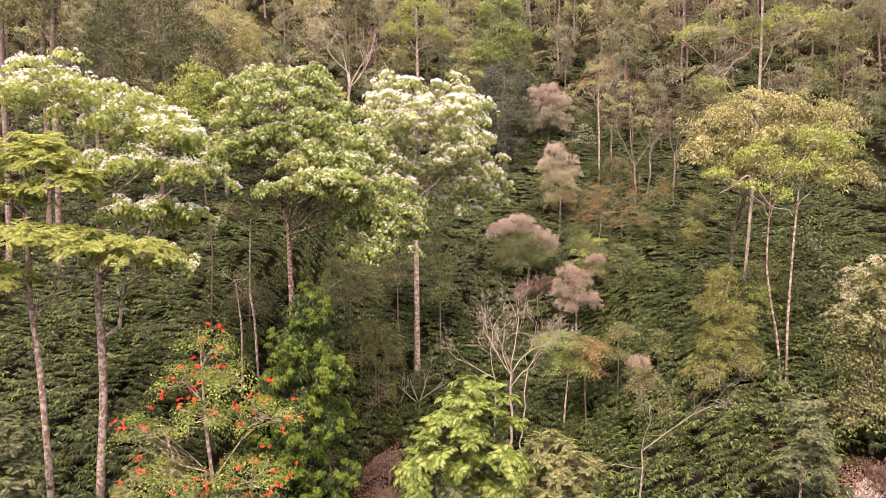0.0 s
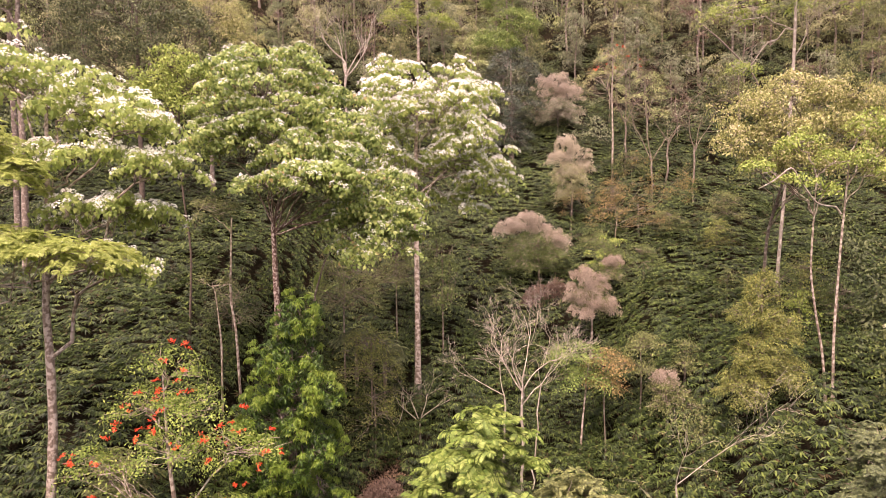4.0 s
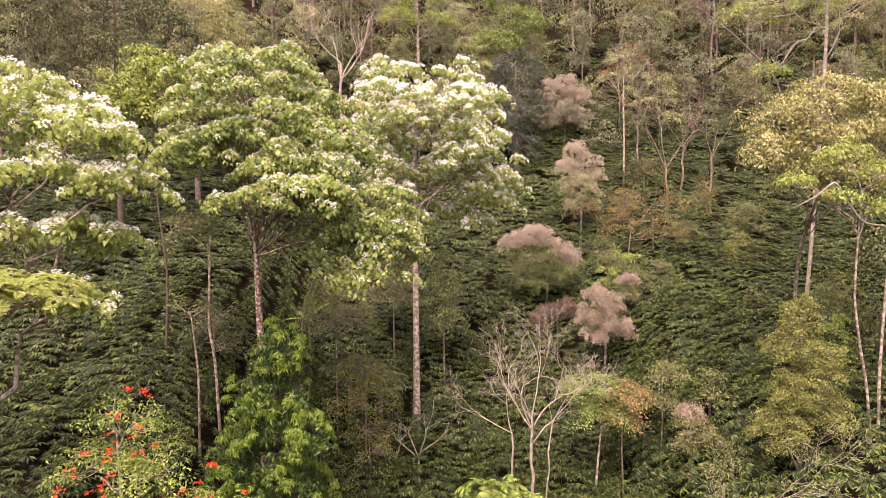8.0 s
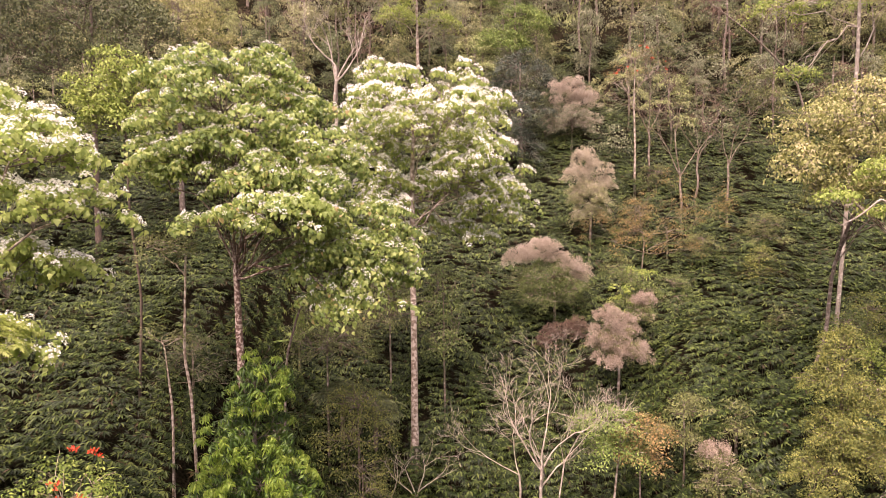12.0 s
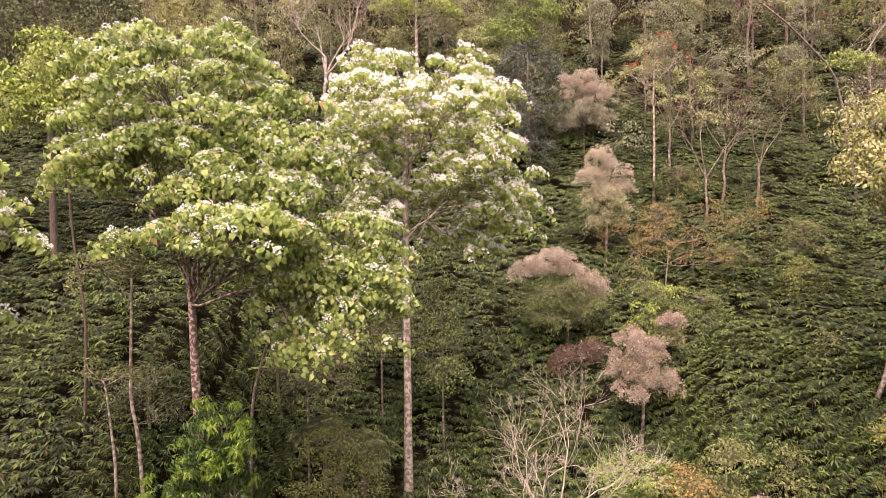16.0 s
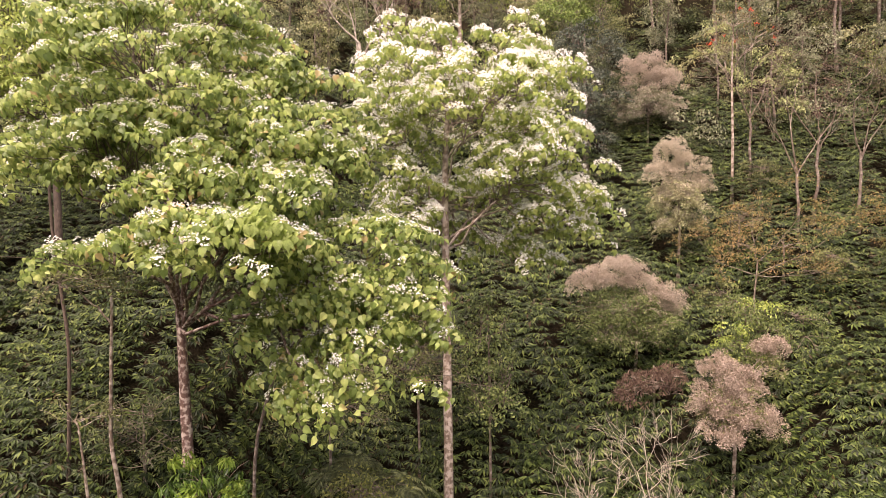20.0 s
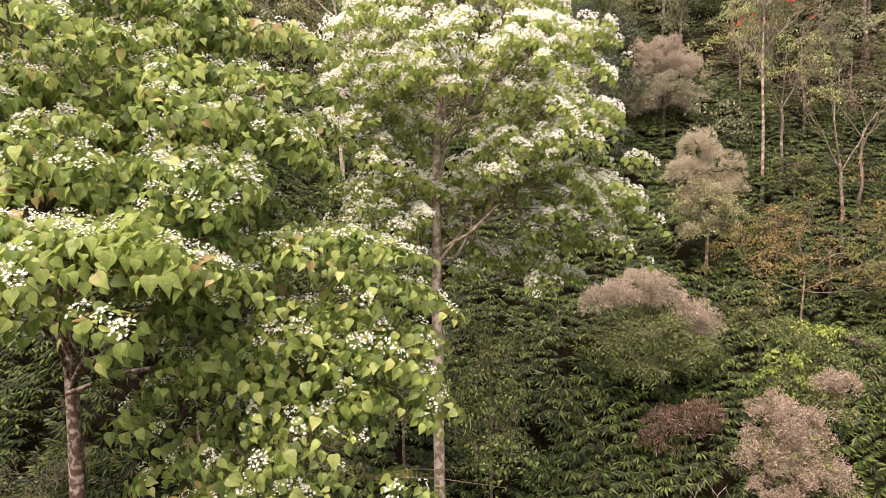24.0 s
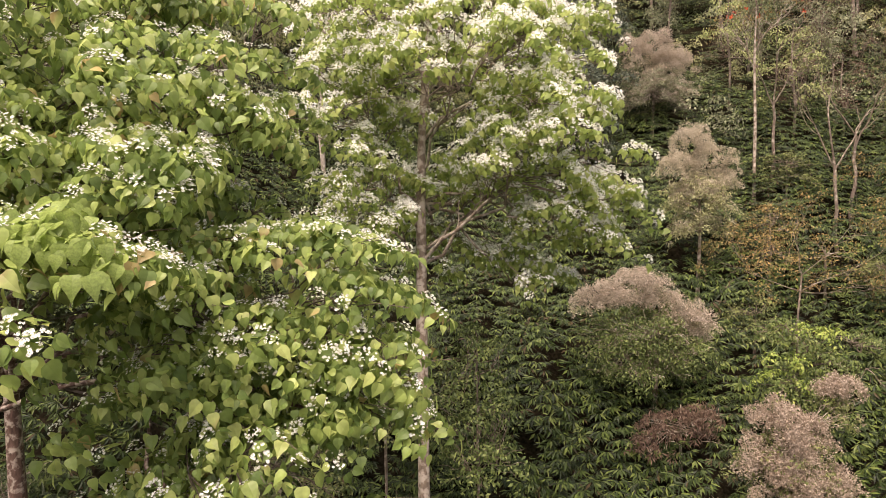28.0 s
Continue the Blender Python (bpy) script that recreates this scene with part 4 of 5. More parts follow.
bare_shrub("dead_sapling", "leaning leafless sapling with long bleached branches",
           [(foot(6.85, 22.2), (6.9, 22.2, 8.0), 0.04, [((0.78, 0.1, 0.62), 4.6, 3), ((-0.9, 0, 0.1), 2.0, 2), ((-0.1, 0, 1), 2.2, 3)])], DEAD, "small", OLIVE, 0.9)
tree("thin_tree", "thin crooked blotched stem with few leaves", "tree",
     [foot(-8.35, 28.5), (-8.5, 28.5, 12), (-8.7, 28.5, 13.2), (-8.6, 28.6, 16.5)], [0.06, 0.05, 0.045, 0.03], BARK_PALE,
     [(-9.2, 28.6, 16.6, 1.2, 1.1, 0.7)], "small", OLIVE, 0.5, 1.4, 10, 1.0)
tree("thin_tree", "thin pale stem with few leaves", "tree",
     [foot(-9.0, 28.1), (-8.95, 28.1, 11.5), (-9.15, 28.1, 13.5)], [0.045, 0.04, 0.02], BARK_PALE, [(-9.3, 28.2, 13.9, 0.7, 0.7, 0.4)], "small", OLIVE, 0.45, 1.4, 8, 1.0)
tree("leaning_tree", "slim leaning grey stem with olive leaves", "tree",
     [foot(-5.6, 28.6), (-5.4, 28.6, 13), (-4.9, 28.6, 14.7), (-4.2, 28.7, 15.8)], [0.045, 0.04, 0.035, 0.022], BARK_GREY,
     [(-4.6, 29.8, 16.4, 1.5, 1.3, 0.8), (-3.2, 29.6, 16.0, 1.4, 1.2, 0.7)], "small", OLIVE, 0.5, 2.2, 12, 1.0)


# ---- pink and buff seeding trees on the slope ----
def seeding(label, x, y, top_lobes, low_lobes, seedmat, leafmat, share, trunk_top):
    """A small tree: plumes of seed heads on the upper lobes, leaves on the lower ones."""
    t = tree("seeding_tree", label, "tree", [foot(x, y), (x + 0.1, y, (at_ground(x, y) + trunk_top) / 2), (x, y, trunk_top)], [0.07, 0.055, 0.025], BARK_PALE,
             low_lobes, "oval", leafmat, 0.36, 2.3, 7, 0.8, "seed", seedmat, share, bloom_name="seed_head", low=-0.6, inner=0.45, flat=1.4, bloom_size=0.8)
    f = np.array(foot(x, y))
    pos, axis = [], []
    for cx, cy, cz, rx, ry, rz in top_lobes:
        heads = int(8 + 8 * (rx * ry + rx * rz + ry * rz) / 3 / 0.6)
        d = rng.normal(0, 1, (heads, 3))
        d[:, 2] = np.abs(d[:, 2]) * 1.1 - 0.35
        d /= np.linalg.norm(d, axis=1)[:, None]
        for h in np.array([cx, cy, cz]) + d * np.array([rx, ry, rz]) * rng.uniform(0.45, 1.1, (heads, 1)):
            wide = rng.uniform(0.16, 0.36)
            e = rng.normal(0, 1, (int(wide * 62), 3))
            e[:, 2] = np.abs(e[:, 2]) - 0.45
            e /= np.linalg.norm(e, axis=1)[:, None]
            pos.append(h + e * wide * rng.uniform(0.55, 1.0, (len(e), 1))), axis.append(e + np.array([0, 0, 0.5]))
    pos, axis = np.concatenate(pos), np.concatenate(axis)
    m = frames_of(pos - f, axis, rng.uniform(0, 6.28, len(pos)), rng.uniform(0.6, 1.1, len(pos)))
    part("seed_plume", scatter(SETS["seed"], m), seedmat, t, kind="stuff")
    return t


seeding("small tree with dusty pink seed heads over green leaves", 5.2, 39.2, [(3.35, 39.0, 15.65, 0.6, 0.6, 0.4), (4.05, 38.9, 15.85, 0.75, 0.7, 0.6), (4.65, 38.9, 16.15, 0.75, 0.7, 0.6), (5.35, 39.0, 15.65, 0.75, 0.6, 0.55), (6.05, 39.0, 15.20, 0.65, 0.6, 0.5), (6.65, 39.1, 14.85, 0.5, 0.5, 0.4)],
        [(4.7, 39.0, 14.8, 1.7, 1.4, 0.9), (4.5, 38.9, 13.8, 1.6, 1.3, 0.8), (5.9, 39.0, 14.2, 1.0, 1.0, 0.7)], PINK, MIDGREEN, 0.02, 15.5)
seeding("small tree covered in buff pink seed heads", 7.9, 43.2, [(7.6, 42.8, 20.8, 0.7, 0.7, 0.7), (7.1, 42.8, 19.9, 0.7, 0.7, 0.8), (8.3, 42.8, 20.2, 0.75, 0.7, 0.8), (8.8, 42.9, 19.4, 0.6, 0.6, 0.6), (7.6, 42.7, 19.1, 0.8, 0.7, 0.7)], [(7.9, 42.9, 19.0, 1.25, 1.1, 1.0), (7.9, 42.8, 18.0, 1.0, 0.9, 0.7)], BUFF, HAZY_OLIVE, 0.22, 20.5)
seeding("round tree covered in dusty pink seed heads", 8.5, 51.2, [(7.9, 51, 25.8, 1.4, 1.3, 1.2), (9.3, 50.9, 25.4, 1.3, 1.2, 1.1), (8.4, 50.8, 26.4, 1.1, 1.1, 0.8)], [(8.5, 50.8, 24.3, 1.9, 1.7, 1.3)], PINK, GREY, 0.4, 25.5)
seeding("low shrub covered in dusty pink seed heads", 7.2, 34.9, [(6.9, 34.7, 13.2, 0.7, 0.7, 0.65), (7.6, 34.8, 12.8, 0.7, 0.7, 0.7), (6.3, 34.6, 12.3, 0.65, 0.6, 0.6), (7.1, 34.4, 12.1, 0.85, 0.6, 0.7), (6.7, 34.3, 11.5, 0.7, 0.6, 0.5), (7.8, 34.5, 11.8, 0.6, 0.5, 0.5), (8.4, 35.1, 13.95, 0.3, 0.35, 0.25)], [(7.1, 34.9, 12.3, 1.2, 1.0, 1.0), (8.3, 35.1, 13.4, 0.4, 0.4, 0.5)], ROSE, OLIVE, 0.2, 13.1)
seeding("low grey shrub with buff seed heads", 8.9, 28.9, [(8.8, 28.8, 9.6, 0.4, 0.4, 0.3)], [(8.9, 28.8, 9.0, 0.9, 0.8, 0.7), (9.6, 28.7, 8.5, 0.9, 0.8, 0.7)], ROSE, OLIVE, 0.06, 9.3)
tree("yellow_shrub", "tall shrub with yellow-green leaves", "shrub", [foot(8.6, 37.3), (8.6, 37.3, 13.2), (8.5, 37.3, 15.3)], [0.06, 0.05, 0.02], BARK_GREY,
     [(8.4, 37.2, 15.0, 0.8, 0.8, 0.6), (8.9, 37.0, 14.4, 0.9, 0.9, 0.7), (8.2, 37.0, 13.8, 0.9, 0.9, 0.7), (8.7, 36.9, 13.2, 0.9, 0.8, 0.6)], "oval", MIDGREEN, 0.34, 1.2, 6, 0.95, low=-0.6, inner=0.4, flat=1.3,
     extra=[("young_foliage", [(8.5, 37.0, 14.6, 1.1, 1.0, 0.8), (8.3, 36.9, 13.6, 1.0, 0.9, 0.6)], "oval", LIME, 0.24, 0.28, 6, 0.95, 0.8)])
bare_shrub("sprawling_tree", "crooked bare tree with long sprawling pale branches above rusty shrubs",
           [(foot(9.6, 39.6), (9.9, 39.8, 16.4), 0.038, [((-0.9, 0, 0.35), 4.0, 3), ((0.95, 0, 0.2), 5.0, 3), ((0.6, -0.2, 0.5), 4.0, 3), ((-0.3, 0, 0.9), 2.6, 2), ((0.2, 0, -0.1), 3.0, 2)])], BARK_GREY, "small", RUST, 0.9, 3)
tree("dry_shrub", "low shrub with dry red-brown leaves", "shrub", [foot(5.6, 37.9), (5.6, 37.9, 12.0), (5.6, 37.9, 12.9)], [0.05, 0.04, 0.02], BARK_PALE,
     [(5.4, 37.6, 12.3, 0.9, 0.7, 0.5), (6.1, 37.6, 12.7, 0.5, 0.5, 0.5), (4.6, 37.6, 12.1, 0.7, 0.6, 0.4)], "slim", BROWN, 0.42, 2.2, 7, 0.8, low=-0.5)


# ---- shrubs on the slope and in the gully ----
def shrub(label, x, y, top, r, leaves, mat, size=1.0, dense=2.4, depth=None, name="shrub"):
    g = at_ground(x, y)
    d = depth or min(1.6, (top - g) / 2)
    return tree(name, label, "shrub", [(x, y, g), (x, y, (g + top) / 2), (x, y, top - 0.4)], [0.05, 0.04, 0.015], BARK_GREY,
                [(x, y, top - 0.45 * d, r * 0.75, r * 0.75, d * 0.55), (x, y - 0.1, top - 1.2 * d, r, r, d * 0.7)], leaves, mat, 0.45, dense * 0.7, 6, size, low=-0.5, sides=6, inner=0.5, each=1)


shrub("dense olive shrub with fine foliage in the gully", -3.4, 31.2, 11.6, 1.7, "small", OCHRE)
shrub("dull olive green bush in the gully", -3.2, 30.6, 9.4, 1.4, "small", OCHRE, 0.9, 1.8)
shrub("dark olive shrub with fine twigs behind the tung tree", -4.9, 33.2, 14.6, 2.0, "small", OLIVE)
shrub("olive brown shrub behind the tung tree", -2.6, 36.0, 15.4, 2.0, "small", OLIVE)
shrub("light green shrub beside the pale trunk", -0.2, 35.0, 15.7, 1.1, "oval", MIDGREEN, 1.0, depth=2.6)
shrub("low tangle of dry red-brown fern on the gully floor", -2.5, 27.6, at_ground(-2.5, 27.6) + 1.5, 1.3, "slim", BROWN, 0.9)
shrub("low tangle of dry red-brown fern on the gully bank", -2.2, 25.8, at_ground(-2.2, 25.8) + 1.3, 1.1, "slim", BROWN, 0.9)
shrub("low dry brown scrub on the bare bank", 15.7, 22.4, at_ground(15.7, 22.4) + 1.1, 0.9, "slim", BROWN, 0.9)
shrub("pinkish dry scrub on the bare bank", 14.6, 21.5, at_ground(14.6, 21.5) + 1.0, 0.9, "slim", PINK, 0.9)
shrub("low fresh green shrub on the gully floor", -1.2, 24.5, 5.4, 1.2, "oval", FRESH)
shrub("pale feathery shrub with drooping sprays", 3.2, 18.6, 9.6, 1.7, "feather", OLIVE, 0.9)
shrub("olive feathery shrub beside the pale stem", -12.8, 17.6, 11.0, 1.5, "feather", SHADE, 0.9, depth=2.2)
shrub("fresh green undergrowth shrub below the coral tree", -8.6, 20.6, 7.8, 1.5, "small", FRESH)
shrub("fresh green undergrowth shrub beside the coral tree", -6.2, 20.4, 7.6, 1.4, "small", OLIVE)
shrub("olive bush beside the forked tung tree", -9.8, 21.2, 9.6, 1.2, "feather", OLIVE, 0.8)
shrub("tangled olive brown shrub below the tung tree", -9.6, 31.4, at_ground(-9.6, 31.4) + 2.8, 1.6, "small", SHADE, 0.9, 2.0)
shrub("grey-leaved shrub with large dull leaves", 11.7, 36.8, 13.2, 0.8, "big", OLIVE, 0.8)
shrub("yellow-green shrub on the open slope", 12.5, 36.5, 13.0, 0.6, "oval", OCHRE, 0.8)
shrub("rusty orange shrub on the slope", 10.4, 43.0, 18.7, 1.4, "small", RUST)
shrub("rusty brown bare shrub on the slope", 11.8, 42.0, 17.6, 1.5, "small", RUST, 1.0, 1.2)
for k, (x, y, lift, r, mat) in enumerate([(6.4, 41.5, 2.0, 1.0, OLIVE), (9.0, 41.0, 2.0, 1.1, OLIVE), (13.5, 41.5, 2.2, 1.3, OLIVE),
                                          (15.5, 39.5, 2.2, 1.2, OCHRE), (17.0, 42.0, 2.4, 1.4, OLIVE), (14.2, 35.2, 1.8, 0.7, OLIVE),
                                          (15.8, 31.5, 2.3, 1.0, LIME), (10.3, 30.5, 1.9, 0.9, OLIVE), (9.9, 27.6, 1.8, 0.8, OLIVE), (12.8, 46.8, 2.2, 1.3, OLIVE), (16.9, 33.4, 3.2, 1.3, OCHRE), (15.6, 32.8, 2.6, 1.1, MIDGREEN), (17.6, 31.6, 2.4, 1.2, MIDGREEN), (11.0, 38.6, 2.2, 1.2, MIDGREEN), (6.4, 40.2, 2.4, 1.1, MIDGREEN)]):
    shrub("leafy green shrub standing among the bamboo", x, y, at_ground(x, y) + lift, r, "oval", mat, 0.9, name="leafy_shrub")

# ---- bare and flowering trees below the forest edge ----
tree("bare_coral_tree", "slim pale tree with a few red flowers on bare branches", "tree",
     [foot(11.5, 46.9), (11.55, 46.9, 22), (11.5, 46.9, 25), (11.6, 46.9, 27.5)], [0.07, 0.06, 0.045, 0.02], BARK_PALE,
     [(10.6, 46.9, 26.2, 1.0, 0.9, 0.8), (12.5, 46.9, 26.6, 1.1, 0.9, 0.8), (11.5, 46.9, 27.6, 1.2, 1.0, 0.7)], "small", RUST, 0.5, 1.3, 3, 1.0, "scarlet", SCARLET, 0.03, limb_from=0.5, rise=1.2, bloom_name="scarlet_blossom", bloom_size=0.8)
for x, y, lean in [(13.4, 44.2, -0.15), (14.7, 45.6, 0.2), (16.2, 44.8, 0.1), (12.6, 47.6, 0.0)]:
    g = at_ground(x, y)
    bare_shrub("bare_tree", "thin bare tree with pale pinkish forking branches",
               [((x, y, g), (x + lean, y, g + 3.6), 0.075, [((-0.5, 0, 1), 4.6, 3), ((0.15 + lean, -0.1, 1), 5.6, 3), ((0.6, 0.1, 0.9), 4.4, 3)])], BARK_GREY, "small", BROWN, 0.9)
bare_shrub("bare_tree", "bare tree with white forking branches",
           [(foot(-6.75, 47.5), (-6.75, 47.5, 27.4), 0.12, [((-0.75, 0, 0.7), 4.8, 3), ((-0.15, 0, 1), 6.0, 3), ((0.75, 0, 0.8), 5.2, 3), ((0.35, 0.2, 1), 4.5, 3)])], DEAD)
tree("fallen_branch", "long dead branch leaning down from the forest", "dead tree",
                 [(22.5, 46.5, at_ground(22.5, 46.5) + 0.2), (21.0, 46.0, 25.6), (18.0, 45.4, 28.2), (14.8, 45, 30.4)], [0.07, 0.06, 0.05, 0.02], BARK_GREY, [], None, None)
def banana_plant(x, y, tall):
    """A short stem with broad upright leaves, each a mesh of its own."""
    g = np.array(foot(x, y))
    root = tagged(new("banana_plant"), "young banana plant with broad upright pale green leaves", "plant")
    root.location = g
    part("stem", tube(np.array([(0, 0, -0.2), (0.03, 0, tall * 0.5), (0, 0, tall)]), [0.09, 0.075, 0.05], 8), CANE, root, smooth=True)
    for lean, spin, size in [(0.12, -1.2, 1.7), (0.5, 0.6, 1.3), (0.75, 2.4, 1.2), (0.9, -2.6, 1.2)]:
        v, t = blade([(0.0, 0.02), (0.12, 0.10), (0.4, 0.16), (0.75, 0.14), (0.93, 0.07), (1.0, 0.0)], 0.3, 0.25 + 0.5 * lean)
        v = turn(v, 0, lean - math.pi / 2, spin, (0, 0, tall - 0.05), size)
        part("leaf", (v, t), FRESH, root)
    TREES.append(root)


banana_plant(-6.6, 35.6, 2.6)
tree("tree_fern", "dark green tree fern with arching fronds", "fern", [foot(-4.4, 33.6), (-4.4, 33.6, 9.6), (-4.4, 33.6, 10.4)], [0.1, 0.09, 0.06], BARK_GREY,
     [(-4.4, 33.5, 10.6, 0.7, 0.6, 0.4)], "fern", SHADE, 0.4, 1.3, 2, 1.3)
tree("tree_fern", "dark green tree fern with arching fronds", "fern", [foot(-3.0, 33.2), (-3.0, 33.2, 9.2), (-3.0, 33.2, 10.0)], [0.1, 0.09, 0.06], BARK_GREY,
     [(-3.0, 33.1, 10.2, 0.7, 0.6, 0.4)], "fern", SHADE, 0.4, 1.3, 2, 1.2)

# ---- large single trees on the forest edge ----
tree("forest_tree", "large dark green round-crowned tree above the tung trees", "tree", [foot(-16.6, 38), (-16.6, 38, 22), (-16.6, 38, 28)], [0.15, 0.12, 0.06], TWIG,
     [(-16.6, 37, 27.6, 3.4, 3, 2.6), (-14.0, 37, 25.8, 2.2, 2.2, 1.8), (-18.6, 37, 25.6, 2.4, 2.2, 1.8)], "far", SHADE, 0.75, 2.0, 10, 0.8, low=-0.4)
tree("forest_tree", "yellow-leaved tree at the forest edge", "tree", [foot(-13.8, 41), (-13.8, 41, 24), (-13.7, 41, 29)], [0.14, 0.11, 0.04], BARK_GREY,
     [(-13.7, 41, 28.6, 1.9, 1.8, 1.7), (-12.4, 41, 27, 1.5, 1.4, 1.2)], "oval", YELLOW, 0.6, 2.2, 11, 1.0, low=-0.4)
tree("young_tree", "bright yellow-green young tree behind the tung trees", "tree", [foot(-11.2, 30.5), (-11.0, 30.5, 15), (-11.3, 30.4, 18), (-11.3, 30.3, 22.4)], [0.05, 0.045, 0.04, 0.025], TWIG,
     [(-11.3, 30.2, 23.0, 1.1, 1.1, 0.8), (-12.2, 30.2, 22.2, 1.1, 1.1, 0.8), (-10.6, 30.2, 22.0, 1.2, 1.1, 0.8), (-11.6, 30.0, 21.2, 1.5, 1.2, 0.8)], "oval", LIME, 0.42, 1.6, 8, 1.15, low=-0.5, inner=0.5, flat=1.2)
tree("forest_tree", "dark blue-green dense tree at the forest edge", "tree", [foot(4.9, 49.5), (4.9, 49.5, 23), (4.9, 49.5, 28)], [0.16, 0.12, 0.04], BARK_GREY,
     [(4.9, 49.3, 27.0, 1.8, 1.7, 1.8), (4.6, 49.2, 24.4, 2.3, 2.0, 1.8), (4.3, 49, 22, 2.2, 2, 1.6)], "far", SPRUCE, 0.65, 2.0, 9, 0.8, low=-0.5)
tree("forest_tree", "tall fresh green tree at the forest edge", "tree", [foot(5.2, 55), (5.2, 55, 30), (5.2, 55, 35)], [0.16, 0.12, 0.04], BARK_GREY,
     [(5.2, 55, 34.4, 1.9, 1.8, 1.4), (5.8, 54.8, 32.0, 1.8, 1.8, 1.2), (4.2, 54.8, 30.4, 2.0, 1.8, 1.2)], "far", FRESH, 0.65, 2.0, 11, 1.0, low=-0.3)
tree("forest_tree", "yellow-green tree with sparse crown at the forest edge", "tree", [foot(-2.0, 56), (-2.0, 56, 30), (-2.0, 56, 35)], [0.16, 0.12, 0.04], BARK_PALE,
     [(-2.0, 56, 34.6, 2.2, 1.8, 1.0), (-3.6, 56, 33, 1.8, 1.6, 0.8), (-0.6, 56, 32.6, 1.6, 1.4, 0.8)], "far", LIME, 0.65, 1.6, 9, 0.9)
for x, y, h in [(-23.5, 34.5, 17), (-22.2, 36, 17), (-20.5, 34, 16)]:
    g = at_ground(x, y)
    tree("tall_tree", "tall straight pale trunk at the forest edge", "tree", [(x, y, g), (x + 0.1, y, g + 6), (x, y, g + 12), (x + 0.2, y, g + h)], [0.17, 0.15, 0.13, 0.08], BARK_GREY,
         [(x + 1, y, g + h - 0.6, 2.0, 1.8, 1.2), (x - 1.2, y, g + h - 2, 1.6, 1.5, 0.9)], "far", OLIVE, 0.7, 1.6, 9, 0.9, group="tall pale trunks")

# ---- forest on the upper slope ----
# Dark, grey and pale crowns have the haze of distance in their leaf colour.
FOREST = [("dark green crowned forest tree on the upper slope", DARK, 1.3), ("olive green forest tree on the upper slope", OLIVE, 1.2), ("grey-green forest tree on the upper slope, lightened for haze", GREY, 1.1),
          ("green forest tree on the upper slope, paled for haze", HAZY_GREEN, 1.0), ("olive forest tree on the upper slope, paled for haze", HAZY_OLIVE, 1.2), ("thin brown-twigged tree on the upper slope", BROWN, 0.4)]
MODELS = []
for k, (lab, mat, dense) in enumerate(FOREST):
    h = 8.5
    a, b = rng.uniform(-0.5, 0.5, 2)
    MODELS.append(tree("forest_tree", lab, "tree", [(0, 0, 0), (0.2, 0, 3), (-0.1, 0.1, 6), (0, 0, h)], [0.11, 0.095, 0.07, 0.03], BARK_GREY,
                       [(a, 0, h - 1.1, 1.7, 1.7, 1.3), (1.2 + a, 0.3, h - 2.7, 1.5, 1.5, 1.1), (-1.3, -0.3 + b, h - 3.3, 1.5, 1.5, 1.1), (0.2 + b, -0.8, h - 4.8, 1.7, 1.4, 1.1)],
                       "far", mat, 0.7, 0.75 * dense, 6, 1.15, group="forest trees", low=-0.4, inner=0.5, sides=5, each=0))


def plant_forest():
    k = 0
    for y in np.arange(50.5, 78, 3.0):
        for x in np.arange(-0.70 * y - 2, 0.72 * y + 4, 3.45):
            px, py = x + rng.uniform(-1.3, 1.3), y + rng.uniform(-1.2, 1.2)
            if py < 54 and (abs(px + 7.2) < 2.2 or abs(px - 8.5) < 2.6):
                continue
            s = rng.uniform(0.55, 1.1) if py > 56 else rng.uniform(0.5, 0.8)
            m = Matrix.LocRotScale((px, py, at_ground(px, py) - (0.8 if rng.uniform() < 0.5 else 0.0)), Euler((0, 0, rng.uniform(0, 6.28))), (s, s, s * rng.uniform(0.9, 1.25)))
            if k < len(MODELS):
                MODELS[k].matrix_basis = m
            else:
                copy_thing(MODELS[int(rng.integers(0, len(MODELS)))], Matrix.Identity(4)).matrix_basis = m
            k += 1


plant_forest()


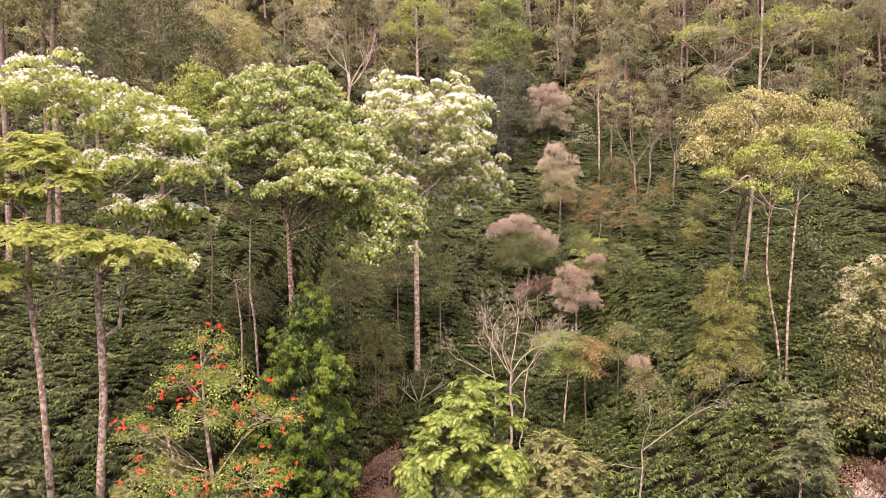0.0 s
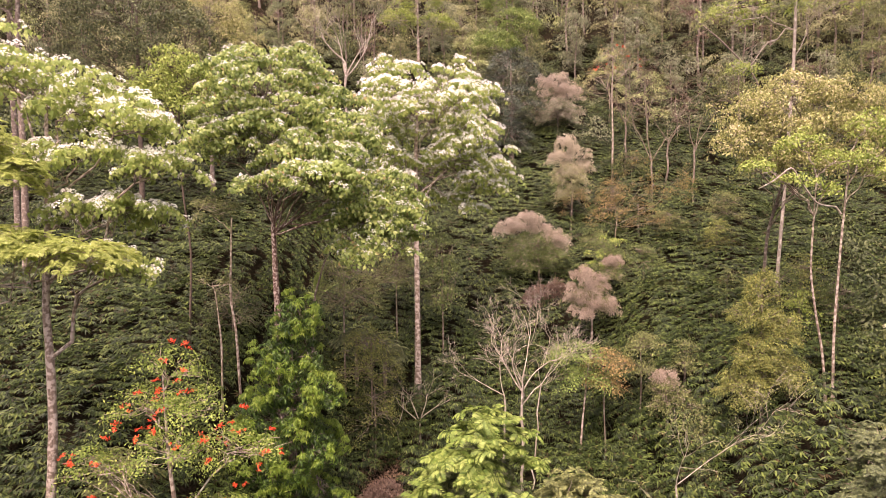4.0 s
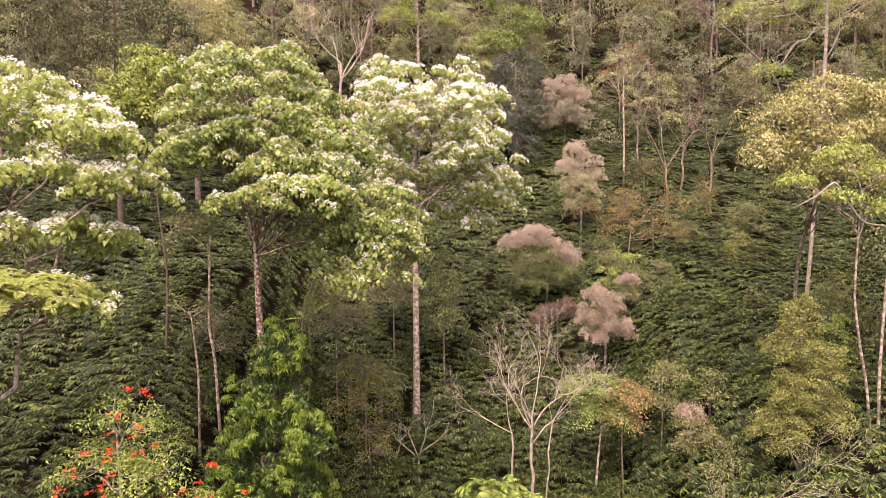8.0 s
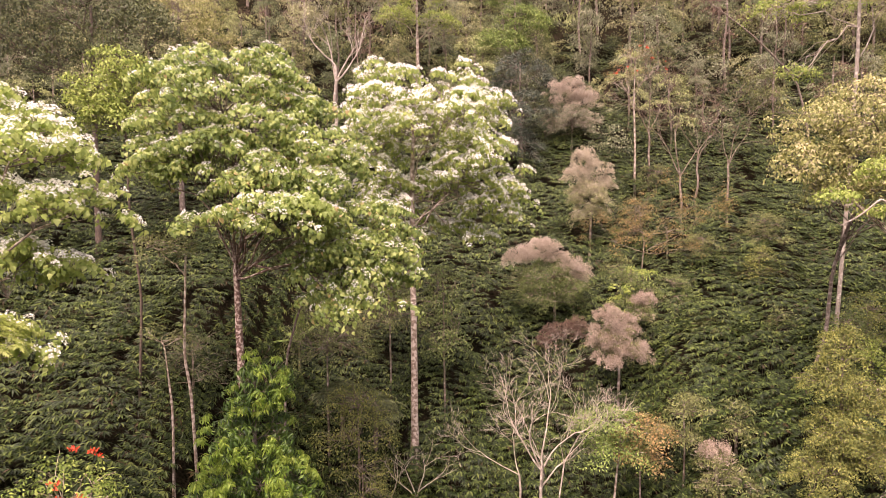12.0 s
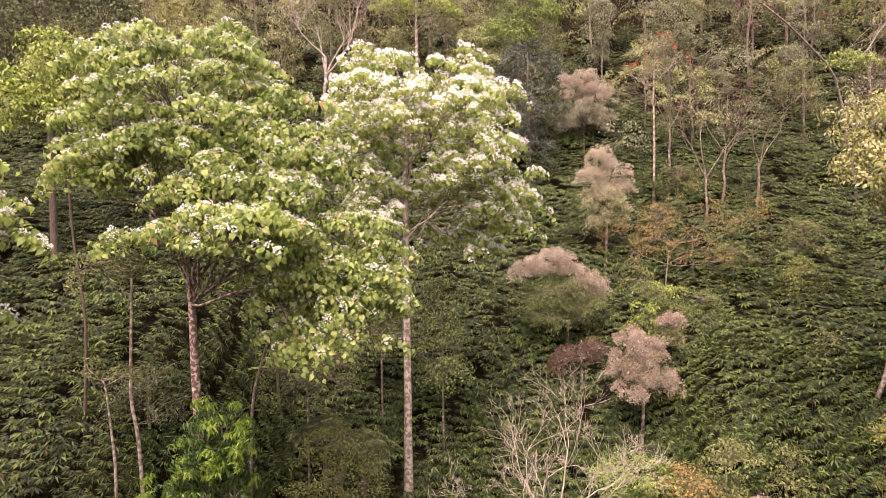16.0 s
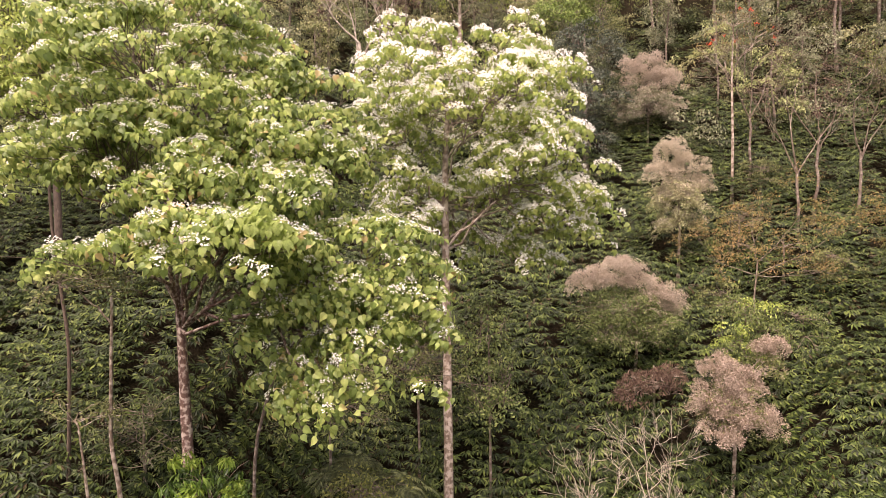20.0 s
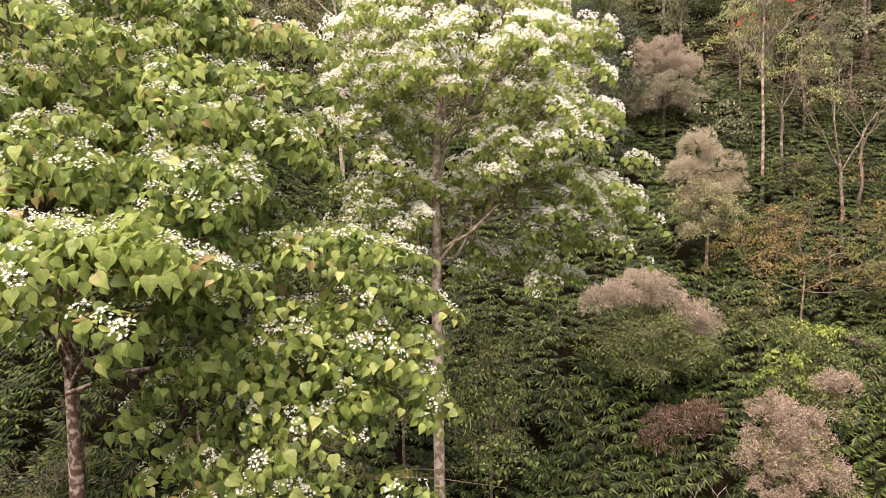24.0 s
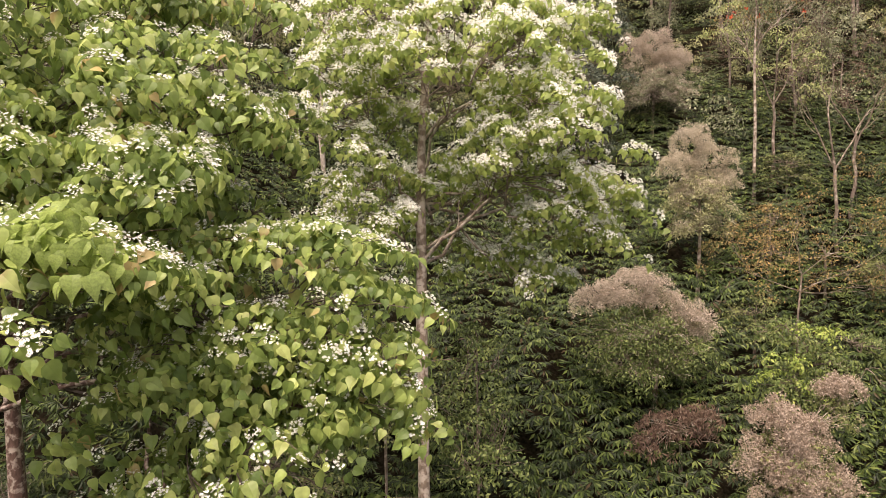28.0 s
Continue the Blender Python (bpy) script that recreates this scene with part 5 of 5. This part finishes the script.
def plant_undergrowth():
    """Low bushes that close the forest floor and the flanks of the slope."""
    lobes = [(0, 0, 2.0, 1.3, 1.2, 0.9), (0.5, -0.3, 1.1, 1.5, 1.3, 0.8)]
    shapes = []
    for k in range(4):
        pads, owner, pos, axis = crown_points(lobes, 0.6, 0.65, 5, -0.5, 0.5)
        shapes.append(scatter(SETS["far"], frames_of(pos, axis, rng.uniform(0, 6.28, len(pos)), rng.uniform(0.8, 1.2, len(pos)))))
    places = {mat: [] for mat in (GREY, OLIVE, HAZY_OLIVE, SHADE)}
    for y in np.arange(26, 74, 2.5):
        for x in np.arange(-0.72 * y - 2, 0.74 * y + 4, 2.5):
            px, py = x + rng.uniform(-1, 1), y + rng.uniform(-1, 1)
            flank = px < -0.55 * py or px > 0.56 * py
            if not (py > 50 or flank) or (py > 50 and abs(px + 7.2) < 1.5 and py < 53) or (flank and py < 50 and rng.uniform() < 0.5):
                continue
            s = rng.uniform(0.6, 1.25)
            m = Matrix.LocRotScale((px, py, at_ground(px, py)), Euler((0.35, 0, rng.uniform(0, 6.28))), (s, s, s * rng.uniform(0.8, 1.3)))
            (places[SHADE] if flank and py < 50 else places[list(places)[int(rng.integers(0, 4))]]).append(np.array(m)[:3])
    for mat, rows in places.items():
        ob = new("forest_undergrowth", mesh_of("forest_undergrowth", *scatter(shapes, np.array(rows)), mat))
        tagged(ob, "tangled bushes closing the forest floor", "undergrowth", kind="stuff")


plant_undergrowth()


# ---- single leaves on the near bough of the spreading tung tree ----
def near_leaves(root):
    shapes = []
    for k in range(6):
        v, t = blade(HEART, 0.24, rng.uniform(0.15, 0.35))
        shapes.append(mesh_of("leaf", v, t, TUNG))
    pads, owner, pos, axis = crown_points([(-3.8, 24.8, 17.85, 0.9, 0.7, 0.35)], 0.5, 0.5, 9, 0.0)
    for p, a in list(zip(pos, axis))[:37]:
        q = Vector(a).to_track_quat("Z", "Y").to_matrix().to_4x4()
        stem = Matrix.Translation(Vector(p) - root.location) @ q
        for k in range(8):
            turn_z = 2 * math.pi * (k + rng.uniform(-0.3, 0.3)) / 8
            size = 0.15 * rng.uniform(0.75, 1.2)
            m = stem @ pose(0, 0, 0, 0, 0, math.degrees(turn_z)) @ pose(0.12 * rng.uniform(0.5, 1.2), 0, rng.uniform(-0.04, 0.04), rng.uniform(-25, 25), rng.uniform(28, 72), 0)
            ob = new("leaf", shapes[int(rng.integers(0, 6))])
            ob.parent = root
            ob.matrix_basis = m @ Matrix.Diagonal((size, size, size, 1))


near_leaves(TREES[0])
